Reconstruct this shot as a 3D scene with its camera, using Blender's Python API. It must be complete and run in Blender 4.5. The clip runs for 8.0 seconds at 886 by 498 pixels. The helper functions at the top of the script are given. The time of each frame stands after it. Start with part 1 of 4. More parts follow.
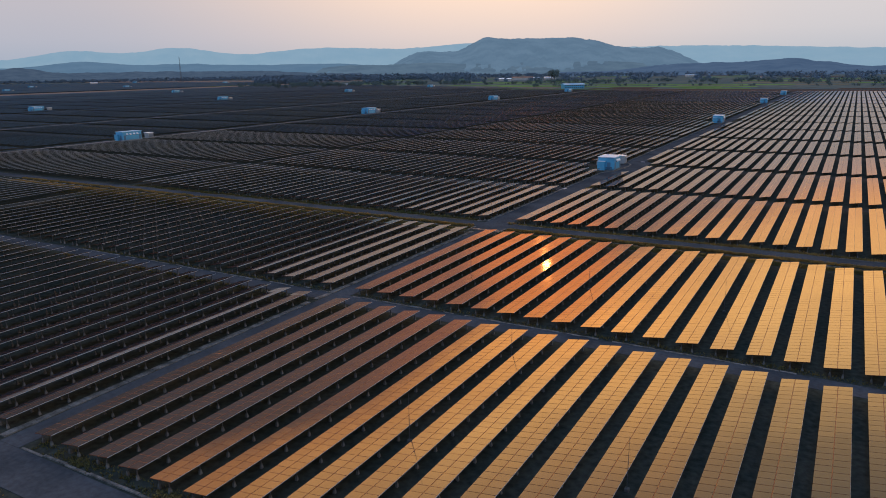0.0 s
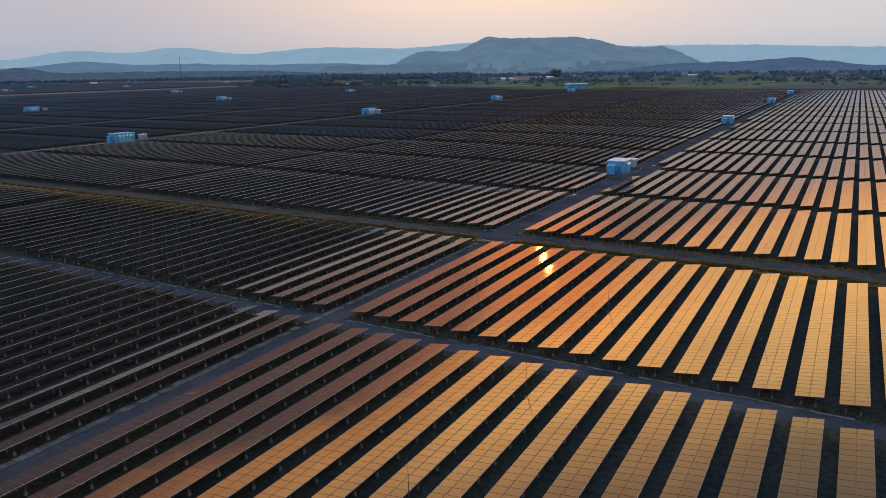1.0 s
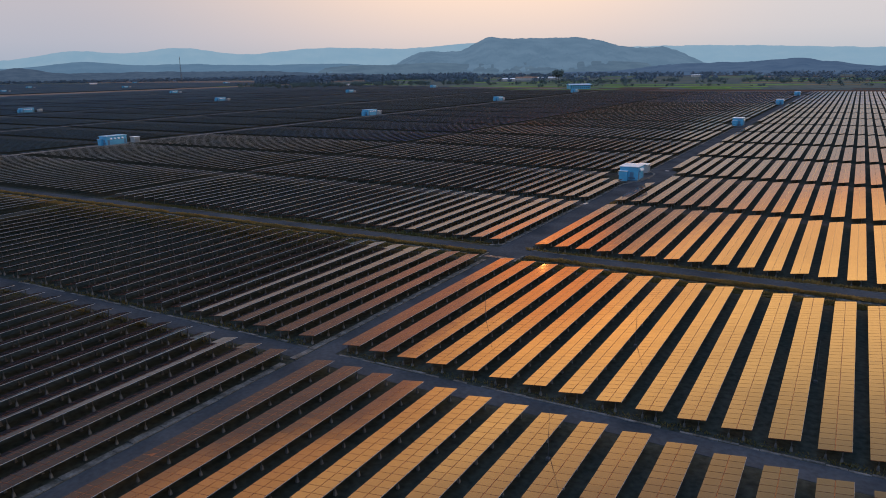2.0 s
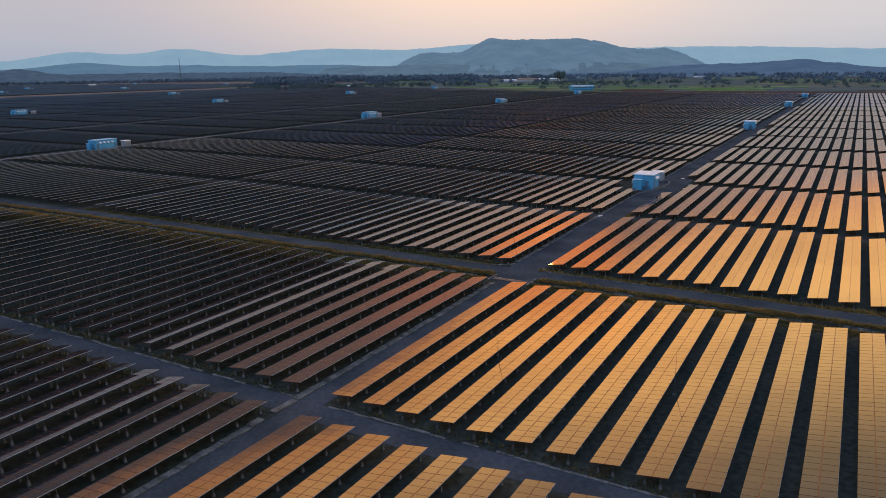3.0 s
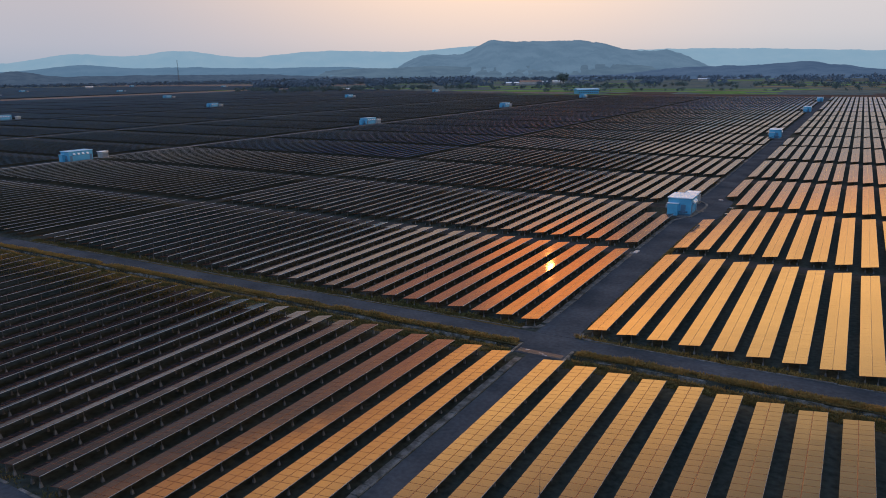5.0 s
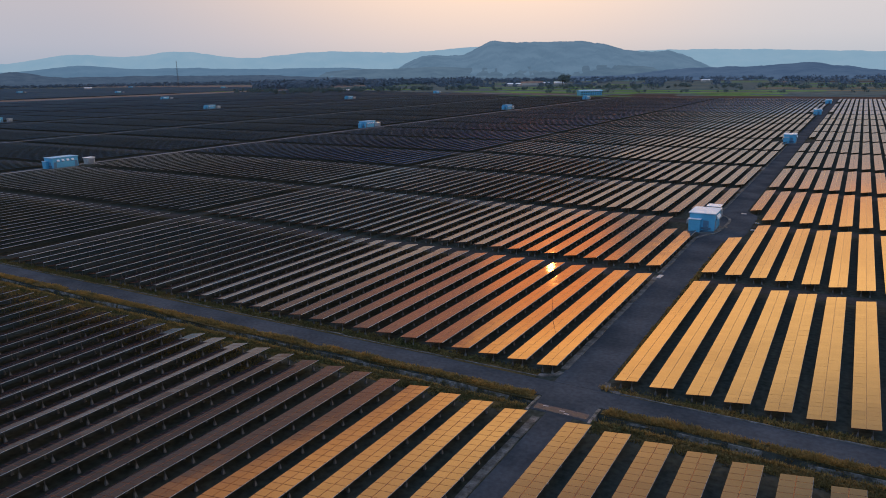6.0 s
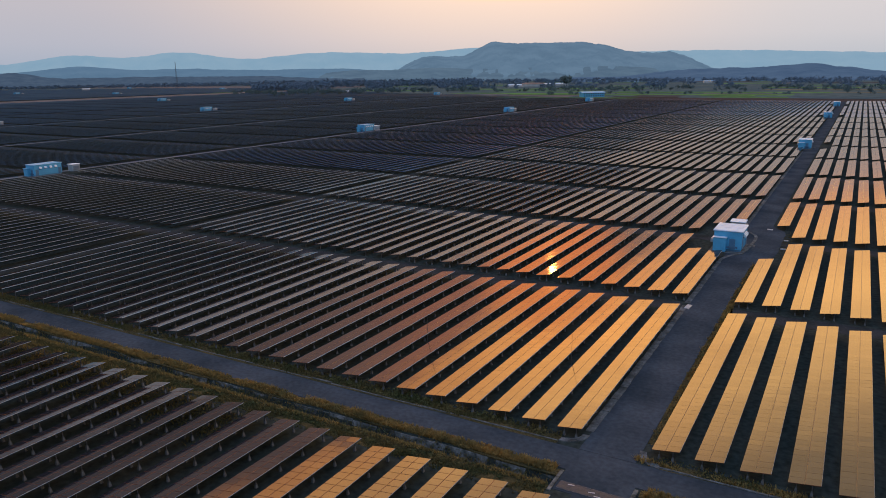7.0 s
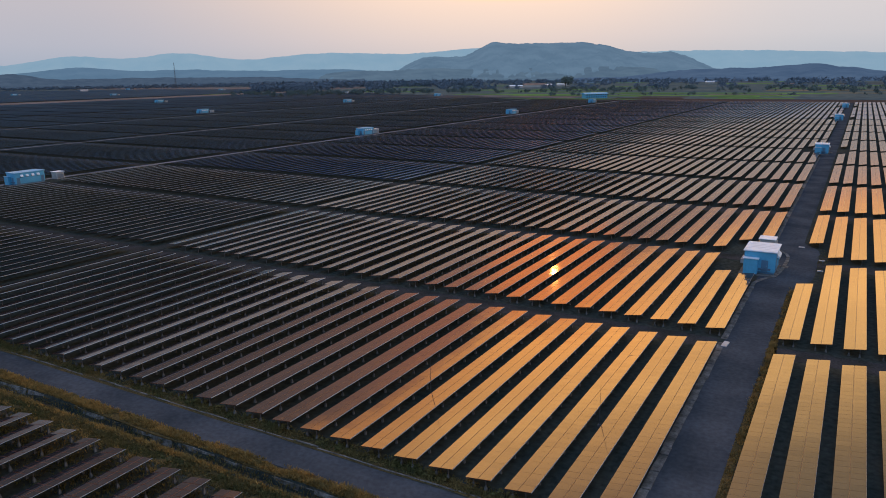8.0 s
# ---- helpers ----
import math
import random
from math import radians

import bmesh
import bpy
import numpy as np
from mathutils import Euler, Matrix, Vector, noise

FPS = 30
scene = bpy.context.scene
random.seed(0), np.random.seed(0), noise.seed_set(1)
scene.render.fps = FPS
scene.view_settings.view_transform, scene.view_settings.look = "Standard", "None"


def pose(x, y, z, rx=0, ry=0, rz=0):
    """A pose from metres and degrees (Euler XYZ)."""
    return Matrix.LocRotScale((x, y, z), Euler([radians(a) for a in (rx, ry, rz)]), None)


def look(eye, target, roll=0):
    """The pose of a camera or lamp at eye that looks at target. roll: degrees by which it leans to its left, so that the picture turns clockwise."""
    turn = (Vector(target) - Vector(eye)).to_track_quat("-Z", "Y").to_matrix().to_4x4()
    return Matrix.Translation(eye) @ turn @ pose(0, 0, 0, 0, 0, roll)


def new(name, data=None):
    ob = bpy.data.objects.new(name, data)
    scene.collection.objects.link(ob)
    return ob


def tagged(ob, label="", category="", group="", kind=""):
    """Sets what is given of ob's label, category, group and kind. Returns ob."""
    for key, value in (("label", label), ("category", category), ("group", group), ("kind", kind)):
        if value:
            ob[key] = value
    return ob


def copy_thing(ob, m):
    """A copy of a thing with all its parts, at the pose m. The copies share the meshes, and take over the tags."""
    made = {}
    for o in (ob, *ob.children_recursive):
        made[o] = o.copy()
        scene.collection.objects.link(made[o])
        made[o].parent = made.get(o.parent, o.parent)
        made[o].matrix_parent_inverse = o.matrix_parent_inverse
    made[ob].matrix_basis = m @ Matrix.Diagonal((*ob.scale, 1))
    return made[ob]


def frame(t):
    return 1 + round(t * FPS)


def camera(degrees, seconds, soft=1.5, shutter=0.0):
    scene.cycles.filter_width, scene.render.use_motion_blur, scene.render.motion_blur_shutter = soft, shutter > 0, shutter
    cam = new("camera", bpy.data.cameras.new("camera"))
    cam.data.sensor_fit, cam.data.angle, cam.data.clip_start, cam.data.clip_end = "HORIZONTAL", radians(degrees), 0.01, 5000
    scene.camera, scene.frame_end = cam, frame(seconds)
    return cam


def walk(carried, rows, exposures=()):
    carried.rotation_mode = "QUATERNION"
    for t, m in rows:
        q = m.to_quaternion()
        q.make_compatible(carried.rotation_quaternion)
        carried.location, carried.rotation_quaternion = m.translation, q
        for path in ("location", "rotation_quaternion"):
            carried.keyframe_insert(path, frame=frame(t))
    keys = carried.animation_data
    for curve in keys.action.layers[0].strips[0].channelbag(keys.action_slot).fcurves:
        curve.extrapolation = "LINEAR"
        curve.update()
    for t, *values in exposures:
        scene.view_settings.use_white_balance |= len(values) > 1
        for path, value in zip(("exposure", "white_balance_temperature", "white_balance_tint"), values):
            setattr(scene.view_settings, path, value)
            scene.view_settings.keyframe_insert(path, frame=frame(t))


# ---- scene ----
cam = camera(63.58, 8.0, soft=0.95)
PATH = [
    (0.0, 62.15, -82.40, 31.61, 75.768, 0.712, 29.449),
    (0.5, 59.65, -78.15, 31.62, 75.742, 0.746, 29.500),
    (1.0, 56.91, -73.74, 31.62, 75.740, 0.758, 29.552),
    (1.5, 53.97, -69.01, 31.59, 75.750, 0.755, 29.603),
    (3.0, 44.27, -53.66, 31.79, 75.859, 0.713, 29.706),
    (3.5, 40.88, -48.32, 32.01, 75.897, 0.716, 29.724),
    (4.0, 37.37, -42.90, 32.29, 75.926, 0.732, 29.733),
    (4.5, 33.92, -37.37, 32.62, 75.965, 0.731, 29.744),
    (6.0, 23.55, -20.28, 33.73, 76.049, 0.703, 29.827),
    (6.5, 20.11, -14.58, 34.09, 76.078, 0.684, 29.841),
    (7.0, 16.68, -8.91, 34.44, 76.110, 0.685, 29.859),
    (7.5, 13.22, -3.30, 34.82, 76.123, 0.708, 29.879),
    (8.0, 9.71, 2.13, 35.22, 76.140, 0.746, 29.875),
]
walk(cam, [(t, pose(*p)) for t, *p in PATH])

# ------------------------------------------------------------ world and sun
SUN_AZ, SUN_EL = 24.4, 9.1          # degrees left of +Y, and up


def heading(az, el):
    a, e = radians(az), radians(el)
    return Vector((-math.sin(a) * math.cos(e), math.cos(a) * math.cos(e), math.sin(e)))


def ramp_node(nt, stops, interp="LINEAR"):
    r = nt.nodes.new("ShaderNodeValToRGB")
    r.color_ramp.interpolation = interp
    e = r.color_ramp.elements
    while len(e) < len(stops):
        e.new(0.5)
    for k, (p, c) in zip(e, stops):
        k.position, k.color = p, (*c, 1)
    return r


def math_node(nt, op, a, b=None, clamp=False):
    m = nt.nodes.new("ShaderNodeMath")
    m.operation, m.use_clamp = op, clamp
    for i, v in enumerate((a, b)):
        if v is None:
            continue
        if isinstance(v, (int, float)):
            m.inputs[i].default_value = v
        else:
            nt.links.new(v, m.inputs[i])
    return m.outputs[0]


def mix_node(nt, fac, a, b, blend="MIX"):
    m = nt.nodes.new("ShaderNodeMix")
    m.data_type, m.blend_type = "RGBA", blend
    for s, v in ((m.inputs[0], fac), (m.inputs[6], a), (m.inputs[7], b)):
        if isinstance(v, (int, float)):
            s.default_value = v
        elif isinstance(v, tuple):
            s.default_value = (*v, 1)
        else:
            nt.links.new(v, s)
    return m.outputs[2]


def sunset_world():
    """Dusk sky: a dull haze bank on the horizon, golden clear sky above it round the sun, blue overhead and behind."""
    w = bpy.data.worlds.new("sunset_sky")
    scene.world = w
    w.use_nodes = True
    nt = w.node_tree
    nt.nodes.clear()
    out = nt.nodes.new("ShaderNodeOutputWorld")
    bg = nt.nodes.new("ShaderNodeBackground")
    tc = nt.nodes.new("ShaderNodeTexCoord")
    sep = nt.nodes.new("ShaderNodeSeparateXYZ")
    nt.links.new(tc.outputs["Generated"], sep.inputs[0])
    deg = 180 / math.pi
    el = math_node(nt, "MULTIPLY", math_node(nt, "ARCSINE", math_node(nt, "MAXIMUM", sep.outputs["Z"], 0.0)), deg)
    az = math_node(nt, "MULTIPLY", math_node(nt, "ARCTAN2", math_node(nt, "MULTIPLY", sep.outputs["X"], -1.0), sep.outputs["Y"]), deg)

    def smooth(value, a, z):
        m = nt.nodes.new("ShaderNodeMapRange")
        m.interpolation_type = "SMOOTHSTEP"
        m.inputs["From Min"].default_value, m.inputs["From Max"].default_value = min(a, z), max(a, z)
        m.inputs["To Min"].default_value, m.inputs["To Max"].default_value = (0, 1) if a < z else (1, 0)
        nt.links.new(value, m.inputs["Value"])
        return m.outputs[0]

    def by_height(stops):
        r = ramp_node(nt, [(e / 90, k) for e, k in stops])
        nt.links.new(math_node(nt, "DIVIDE", el, 90.0), r.inputs[0])
        return r.outputs[0]

    left = by_height(SKY_LEFT)
    mid = by_height(SKY_SUN)
    right = by_height(SKY_RIGHT)
    gold = mix_node(nt, smooth(az, 22, 8), by_height(SKY_GOLD), by_height(SKY_YELLOW))
    behind = by_height(SKY_BEHIND)
    low = mix_node(nt, smooth(az, 58, 29), left, mid)
    low = mix_node(nt, smooth(az, 22, 2), low, right)
    # uneven top of the haze bank: lower to the right of the sun, higher to the left
    cloud = nt.nodes.new("ShaderNodeTexNoise")
    cloud.inputs["Scale"].default_value, cloud.inputs["Detail"].default_value, cloud.inputs["Roughness"].default_value = 7.0, 5.0, 0.55
    mapping = nt.nodes.new("ShaderNodeMapping")
    mapping.inputs["Scale"].default_value = (1.0, 1.0, 3.0)
    nt.links.new(tc.outputs["Generated"], mapping.inputs[0])
    nt.links.new(mapping.outputs[0], cloud.inputs["Vector"])
    edge = math_node(nt, "ADD", math_node(nt, "MULTIPLY", smooth(az, 3, 24), 1.7), math_node(nt, "ADD", math_node(nt, "MULTIPLY", smooth(az, 22, 44), 6.4), 7.9))
    edge = math_node(nt, "SUBTRACT", edge, math_node(nt, "MULTIPLY", smooth(az, 40, 62), 1.4))
    edge = math_node(nt, "ADD", edge, math_node(nt, "MULTIPLY", math_node(nt, "SUBTRACT", cloud.outputs[0], 0.5), 2.6))
    over = smooth(math_node(nt, "DIVIDE", math_node(nt, "SUBTRACT", el, edge), math_node(nt, "ADD", math_node(nt, "MULTIPLY", smooth(az, 42, 56), 0.25), 1.0)), -1.0, 1.4)
    streaks = nt.nodes.new("ShaderNodeTexNoise")
    streaks.inputs["Scale"].default_value, streaks.inputs["Detail"].default_value = 5.0, 6.0
    stretch = nt.nodes.new("ShaderNodeMapping")
    stretch.inputs["Scale"].default_value = (1.0, 1.0, 5.0)
    nt.links.new(tc.outputs["Generated"], stretch.inputs[0])
    nt.links.new(stretch.outputs[0], streaks.inputs["Vector"])
    thin = ramp_node(nt, [(0.3, (0.86, 0.84, 0.84)), (0.7, (1.12, 1.1, 1.06))])
    nt.links.new(streaks.outputs[0], thin.inputs[0])
    gold = mix_node(nt, 1.0, gold, thin.outputs[0], "MULTIPLY")
    # the clear sky reddens down to the bank on the left of the sun
    rise = math_node(nt, "SUBTRACT", el, edge)
    glow = math_node(nt, "MULTIPLY", smooth(rise, 9.0, 0.0), smooth(az, 22, 38))
    gold = mix_node(nt, math_node(nt, "MULTIPLY", glow, 0.85), gold, (2.5, 0.98, 0.30))
    gold = mix_node(nt, math_node(nt, "MULTIPLY", smooth(az, 46, 62), 0.65), gold, (1.5, 0.66, 0.28))
    low = mix_node(nt, math_node(nt, "MULTIPLY", smooth(az, 60.5, 67), 0.6), low, (0.13, 0.12, 0.13))
    # and the bank itself is lit red along its rim there
    rim = math_node(nt, "MULTIPLY", smooth(rise, -5.0, -0.5), math_node(nt, "MULTIPLY", smooth(az, 20, 27), smooth(az, 48, 36)))
    low = mix_node(nt, math_node(nt, "MULTIPLY", rim, 0.75), low, (1.3, 0.50, 0.27))
    # the haze reddens within some fifteen degrees of the sun
    d2 = nt.nodes.new("ShaderNodeVectorMath")
    d2.operation = "DOT_PRODUCT"
    d2.inputs[1].default_value = heading(SUN_AZ, SUN_EL)
    nt.links.new(tc.outputs["Generated"], d2.inputs[0])
    warm = math_node(nt, "MULTIPLY", smooth(d2.outputs["Value"], math.cos(radians(17.0)), math.cos(radians(6.0))), math_node(nt, "MULTIPLY", smooth(el, 5.8, 7.4), smooth(az, 26, 33)))
    low = mix_node(nt, math_node(nt, "MULTIPLY", warm, 0.6), low, (1.15, 0.37, 0.21))
    col = mix_node(nt, over, low, gold)
    # red-orange air close round the sun
    red = math_node(nt, "MULTIPLY", smooth(d2.outputs["Value"], math.cos(radians(7.0)), math.cos(radians(1.2))), smooth(el, 4.9, 6.2))
    col = mix_node(nt, math_node(nt, "MULTIPLY", red, 0.75), col, (3.2, 0.80, 0.16))
    front = math_node(nt, "MULTIPLY", smooth(az, 115, 70), smooth(az, -75, -35))
    col = mix_node(nt, front, behind, col)
    # the clear sky that shows through
    sky = nt.nodes.new("ShaderNodeTexSky")
    sky.sky_type, sky.sun_disc = "NISHITA", False
    sky.sun_elevation, sky.sun_rotation = radians(SUN_EL), radians(-SUN_AZ)
    sky.dust_density = 3.0
    col = mix_node(nt, 1.0, col, mix_node(nt, 1.0, sky.outputs[0], (0.0012, 0.0012, 0.0012), "MULTIPLY"), "ADD")
    nt.links.new(col, bg.inputs["Color"])
    bg.inputs["Strength"].default_value = SKY_STRENGTH
    nt.links.new(bg.outputs[0], out.inputs[0])


SKY_STRENGTH = 1.0
# colour by height in degrees
SKY_LEFT = [(0, (0.36, 0.43, 0.54)), (2.2, (0.47, 0.48, 0.56)), (5.55, (0.55, 0.51, 0.55)), (6.0, (0.17, 0.14, 0.138)), (8.0, (0.15, 0.118, 0.112)), (10.5, (0.27, 0.215, 0.215)), (17, (0.29, 0.22, 0.20)), (90, (0.22, 0.47, 1.05))]
SKY_SUN = [(0, (0.50, 0.51, 0.56)), (2.5, (0.70, 0.60, 0.59)), (5.6, (0.93, 0.70, 0.58)), (6.2, (0.60, 0.345, 0.29)), (9.0, (0.64, 0.31, 0.23)), (17, (0.82, 0.44, 0.30)), (90, (0.22, 0.47, 1.05))]
SKY_RIGHT = [(0, (0.47, 0.51, 0.58)), (2.5, (0.62, 0.60, 0.63)), (5.2, (0.69, 0.64, 0.65)), (7.5, (1.25, 0.82, 0.68)), (17, (1.0, 0.62, 0.42)), (90, (0.22, 0.47, 1.05))]
SKY_YELLOW = [(8, (1.95, 0.86, 0.44)), (11, (3.15, 1.60, 0.58)), (15, (4.5, 2.42, 0.80)), (20, (4.5, 2.58, 0.92)), (26, (1.95, 1.30, 0.62)), (33, (0.80, 0.74, 0.56)), (42, (0.32, 0.50, 0.86)), (90, (0.22, 0.47, 1.05))]
SKY_GOLD = [(8, (2.0, 0.78, 0.34)), (11, (3.0, 1.12, 0.34)), (15, (5.5, 2.36, 0.58)), (20, (5.4, 2.78, 0.86)), (26, (3.0, 1.68, 0.68)), (33, (1.5, 1.05, 0.62)), (42, (0.32, 0.50, 0.86)), (90, (0.22, 0.47, 1.05))]
SKY_BEHIND = [(0, (0.50, 0.56, 0.70)), (10, (0.55, 0.60, 0.75)), (35, (0.36, 0.50, 0.82)), (90, (0.22, 0.47, 1.05))]
sunset_world()
lamp = bpy.data.lights.new("sun", "SUN")
lamp.energy, lamp.angle, lamp.color = 0.012, radians(0.55), (1.0, 0.36, 0.08)
sun = new("sun", lamp)
sun.matrix_world = look(heading(SUN_AZ, SUN_EL) * 900, (0, 0, 0))


# ------------------------------------------------------------ materials
def material(name, base, rough=0.8, metal=0.0, second=None, scale=1.0, detail=4.0, contrast=(0.35, 0.65), fine=None, fine_scale=20.0,
             bump=0.0, bump_scale=8.0, per_object=0.0, tint=None, emit=None, emit_second=None, coords="Object", rough_var=0.0, ior=1.5, gloss=None):
    """Principled material with colour variation at two scales, bump and a shift of value from object to object."""
    m = bpy.data.materials.new(name)
    m.use_nodes = True
    nt = m.node_tree
    p = nt.nodes["Principled BSDF"]
    p.inputs["Roughness"].default_value, p.inputs["Metallic"].default_value = rough, metal
    p.inputs["Base Color"].default_value, p.inputs["IOR"].default_value = (*base, 1), ior
    p.inputs["Specular IOR Level"].default_value = gloss if gloss is not None else 0.0 if rough > 0.8 else 0.5
    if tint:
        p.inputs["Specular Tint"].default_value = (*tint, 1)
    tc = nt.nodes.new("ShaderNodeTexCoord")
    geo = nt.nodes.new("ShaderNodeNewGeometry")
    where = tc.outputs["Object"] if coords == "Object" else geo.outputs["Position"]

    def tex(s, d):
        n = nt.nodes.new("ShaderNodeTexNoise")
        n.inputs["Scale"].default_value, n.inputs["Detail"].default_value = s, d
        nt.links.new(where, n.inputs["Vector"])
        return n.outputs[0]
    col = None
    if second:
        n = tex(scale, detail)
        r = ramp_node(nt, [(contrast[0], base), (contrast[1], second)])
        nt.links.new(n, r.inputs[0])
        col = r.outputs[0]
    if fine:
        n2 = tex(fine_scale, 3.0)
        r2 = ramp_node(nt, [(0.3, (1 - fine,) * 3), (0.7, (1 + fine,) * 3)])
        nt.links.new(n2, r2.inputs[0])
        col = mix_node(nt, 1.0, col if col else (*base,), r2.outputs[0], "MULTIPLY")
    if per_object:
        oi = nt.nodes.new("ShaderNodeObjectInfo")
        v = math_node(nt, "ADD", math_node(nt, "MULTIPLY", oi.outputs["Random"], 2 * per_object), 1 - per_object)
        comb = nt.nodes.new("ShaderNodeCombineXYZ")
        for i in range(3):
            nt.links.new(v, comb.inputs[i])
        col = mix_node(nt, 1.0, col if col else (*base,), comb.outputs[0], "MULTIPLY")
    if col:
        nt.links.new(col, p.inputs["Base Color"])
    if rough_var:
        nr = tex(scale * 3 + 1, 3.0)
        nt.links.new(math_node(nt, "ADD", math_node(nt, "MULTIPLY", nr, rough_var), rough - rough_var / 2, True), p.inputs["Roughness"])
    if bump:
        nb = tex(bump_scale, 5.0)
        b = nt.nodes.new("ShaderNodeBump")
        b.inputs["Strength"].default_value, b.inputs["Distance"].default_value = bump, 0.05
        nt.links.new(nb, b.inputs["Height"])
        nt.links.new(b.outputs[0], p.inputs["Normal"])
    if emit:
        p.inputs["Emission Color"].default_value, p.inputs["Emission Strength"].default_value = (*emit, 1), 1.0
    if emit_second:
        re = ramp_node(nt, [(0.35, emit), (0.65, emit_second)])
        nt.links.new(tex(scale * 1.7, 6.0), re.inputs[0])
        nt.links.new(re.outputs[0], p.inputs["Emission Color"])
    return m


def panel_glass(name, dark, pale):
    """Dark cells under slightly dusty glass; dark and pale: the cells' two tones."""
    m = bpy.data.materials.new(name)
    m.use_nodes = True
    nt = m.node_tree
    nt.nodes.clear()
    out = nt.nodes.new("ShaderNodeOutputMaterial")
    tc = nt.nodes.new("ShaderNodeTexCoord")
    geo = nt.nodes.new("ShaderNodeNewGeometry")
    oi = nt.nodes.new("ShaderNodeObjectInfo")
    dust = nt.nodes.new("ShaderNodeTexNoise")
    dust.inputs["Scale"].default_value, dust.inputs["Detail"].default_value = 0.7, 5.0
    nt.links.new(geo.outputs["Position"], dust.inputs["Vector"])
    fine = nt.nodes.new("ShaderNodeTexNoise")
    fine.inputs["Scale"].default_value, fine.inputs["Detail"].default_value = 9.0, 3.0
    nt.links.new(tc.outputs["Object"], fine.inputs["Vector"])
    base = ramp_node(nt, [(0.35, dark), (0.7, pale)])
    nt.links.new(dust.outputs[0], base.inputs[0])
    cells = nt.nodes.new("ShaderNodeBsdfDiffuse")
    nt.links.new(base.outputs[0], cells.inputs["Color"])
    gloss = nt.nodes.new("ShaderNodeBsdfGlossy")
    tint = mix_node(nt, oi.outputs["Random"], (0.95, 0.93, 0.91), (0.88, 0.86, 0.84))
    worn = ramp_node(nt, [(0.3, (0.90, 0.90, 0.90)), (0.7, (1.0, 1.0, 1.0))])
    nt.links.new(fine.outputs[0], worn.inputs[0])
    colour = mix_node(nt, 1.0, tint, worn.outputs[0], "MULTIPLY")
    nt.links.new(colour, gloss.inputs["Color"])
    rough = math_node(nt, "ADD", math_node(nt, "MULTIPLY", dust.outputs[0], 0.03), 0.04)
    nt.links.new(rough, gloss.inputs["Roughness"])
    # textured glass and dust spread a little of it: a close halo and a wide, faint one
    sheen = gloss
    for share, spread in ((0.12, 0.10), (0.06, 0.20)):
        blurred = nt.nodes.new("ShaderNodeBsdfGlossy")
        blurred.inputs["Roughness"].default_value = spread
        nt.links.new(colour, blurred.inputs["Color"])
        both = nt.nodes.new("ShaderNodeMixShader")
        both.inputs[0].default_value = share
        nt.links.new(sheen.outputs[0], both.inputs[1])
        nt.links.new(blurred.outputs[0], both.inputs[2])
        sheen = both
    fr = nt.nodes.new("ShaderNodeFresnel")
    fr.inputs["IOR"].default_value = 1.53
    # textured glass mirrors a little less at grazing angles
    shine = math_node(nt, "DIVIDE", fr.outputs[0], math_node(nt, "ADD", math_node(nt, "MULTIPLY", fr.outputs[0], 0.9), 1.0))
    mix = nt.nodes.new("ShaderNodeMixShader")
    nt.links.new(shine, mix.inputs[0])
    nt.links.new(cells.outputs[0], mix.inputs[1])
    nt.links.new(sheen.outputs[0], mix.inputs[2])
    nt.links.new(mix.outputs[0], out.inputs[0])
    return m


GLASS = panel_glass("panel_glass", (0.014, 0.017, 0.022), (0.022, 0.025, 0.030))
GLASS_HAZED = panel_glass("hazed_panel_glass", (0.012, 0.036, 0.105), (0.022, 0.052, 0.130))      # outer blocks: blue distance haze put into the cells' colour
ALU = material("aluminium_frame", (0.31, 0.35, 0.375), rough=0.5, metal=0.1, second=(0.25, 0.28, 0.30), scale=3.0)
# paler aluminium: the sky's gleam on the glass's upper edge put into its colour
ALU_BRIGHT = material("bright_edge_aluminium", (0.36, 0.42, 0.455), rough=0.5, metal=0.1, second=(0.29, 0.345, 0.38), scale=0.05, coords="World")
STEEL = material("galvanised_steel", (0.085, 0.09, 0.095), rough=0.6, metal=0.3, second=(0.05, 0.052, 0.056), scale=4.0)
# purlins and backs of the outer rows, with distance haze put into their blue
PURLIN_HAZED = material("hazed_purlin", (0.045, 0.115, 0.190), rough=0.6, metal=0.1, second=(0.035, 0.090, 0.15), scale=0.01, coords="World")
BACK_HAZED = material("hazed_backsheet", (0.10, 0.155, 0.28), rough=0.82, second=(0.08, 0.125, 0.22), scale=0.02)
BACK = material("dark_backsheet", (0.034, 0.042, 0.056), rough=0.82, second=(0.026, 0.032, 0.044), scale=2.0)
JOINT = material("dull_bronze_joint", (0.15, 0.055, 0.030), rough=0.42, second=(0.12, 0.046, 0.027), scale=2.0, gloss=0.2, tint=(0.6, 0.25, 0.15))
SEAM = material("dull_clamp_strip", (0.06, 0.048, 0.036), rough=0.35, second=(0.045, 0.038, 0.03), scale=2.0, gloss=0.3, tint=(0.62, 0.46, 0.36))
FOOTING = material("concrete_footing", (0.15, 0.155, 0.15), rough=0.9, second=(0.085, 0.088, 0.085), scale=2.5, bump=0.3)
CONCRETE = material("weathered_concrete", (0.175, 0.18, 0.17), rough=0.92, second=(0.075, 0.078, 0.07), scale=0.8, fine=0.25, fine_scale=5.0, bump=0.4, coords="World")
ASPHALT = material("worn_asphalt", (0.036, 0.047, 0.056), rough=0.85, second=(0.064, 0.078, 0.090), scale=0.13, fine=0.16, fine_scale=2.0, bump=0.25, coords="World")
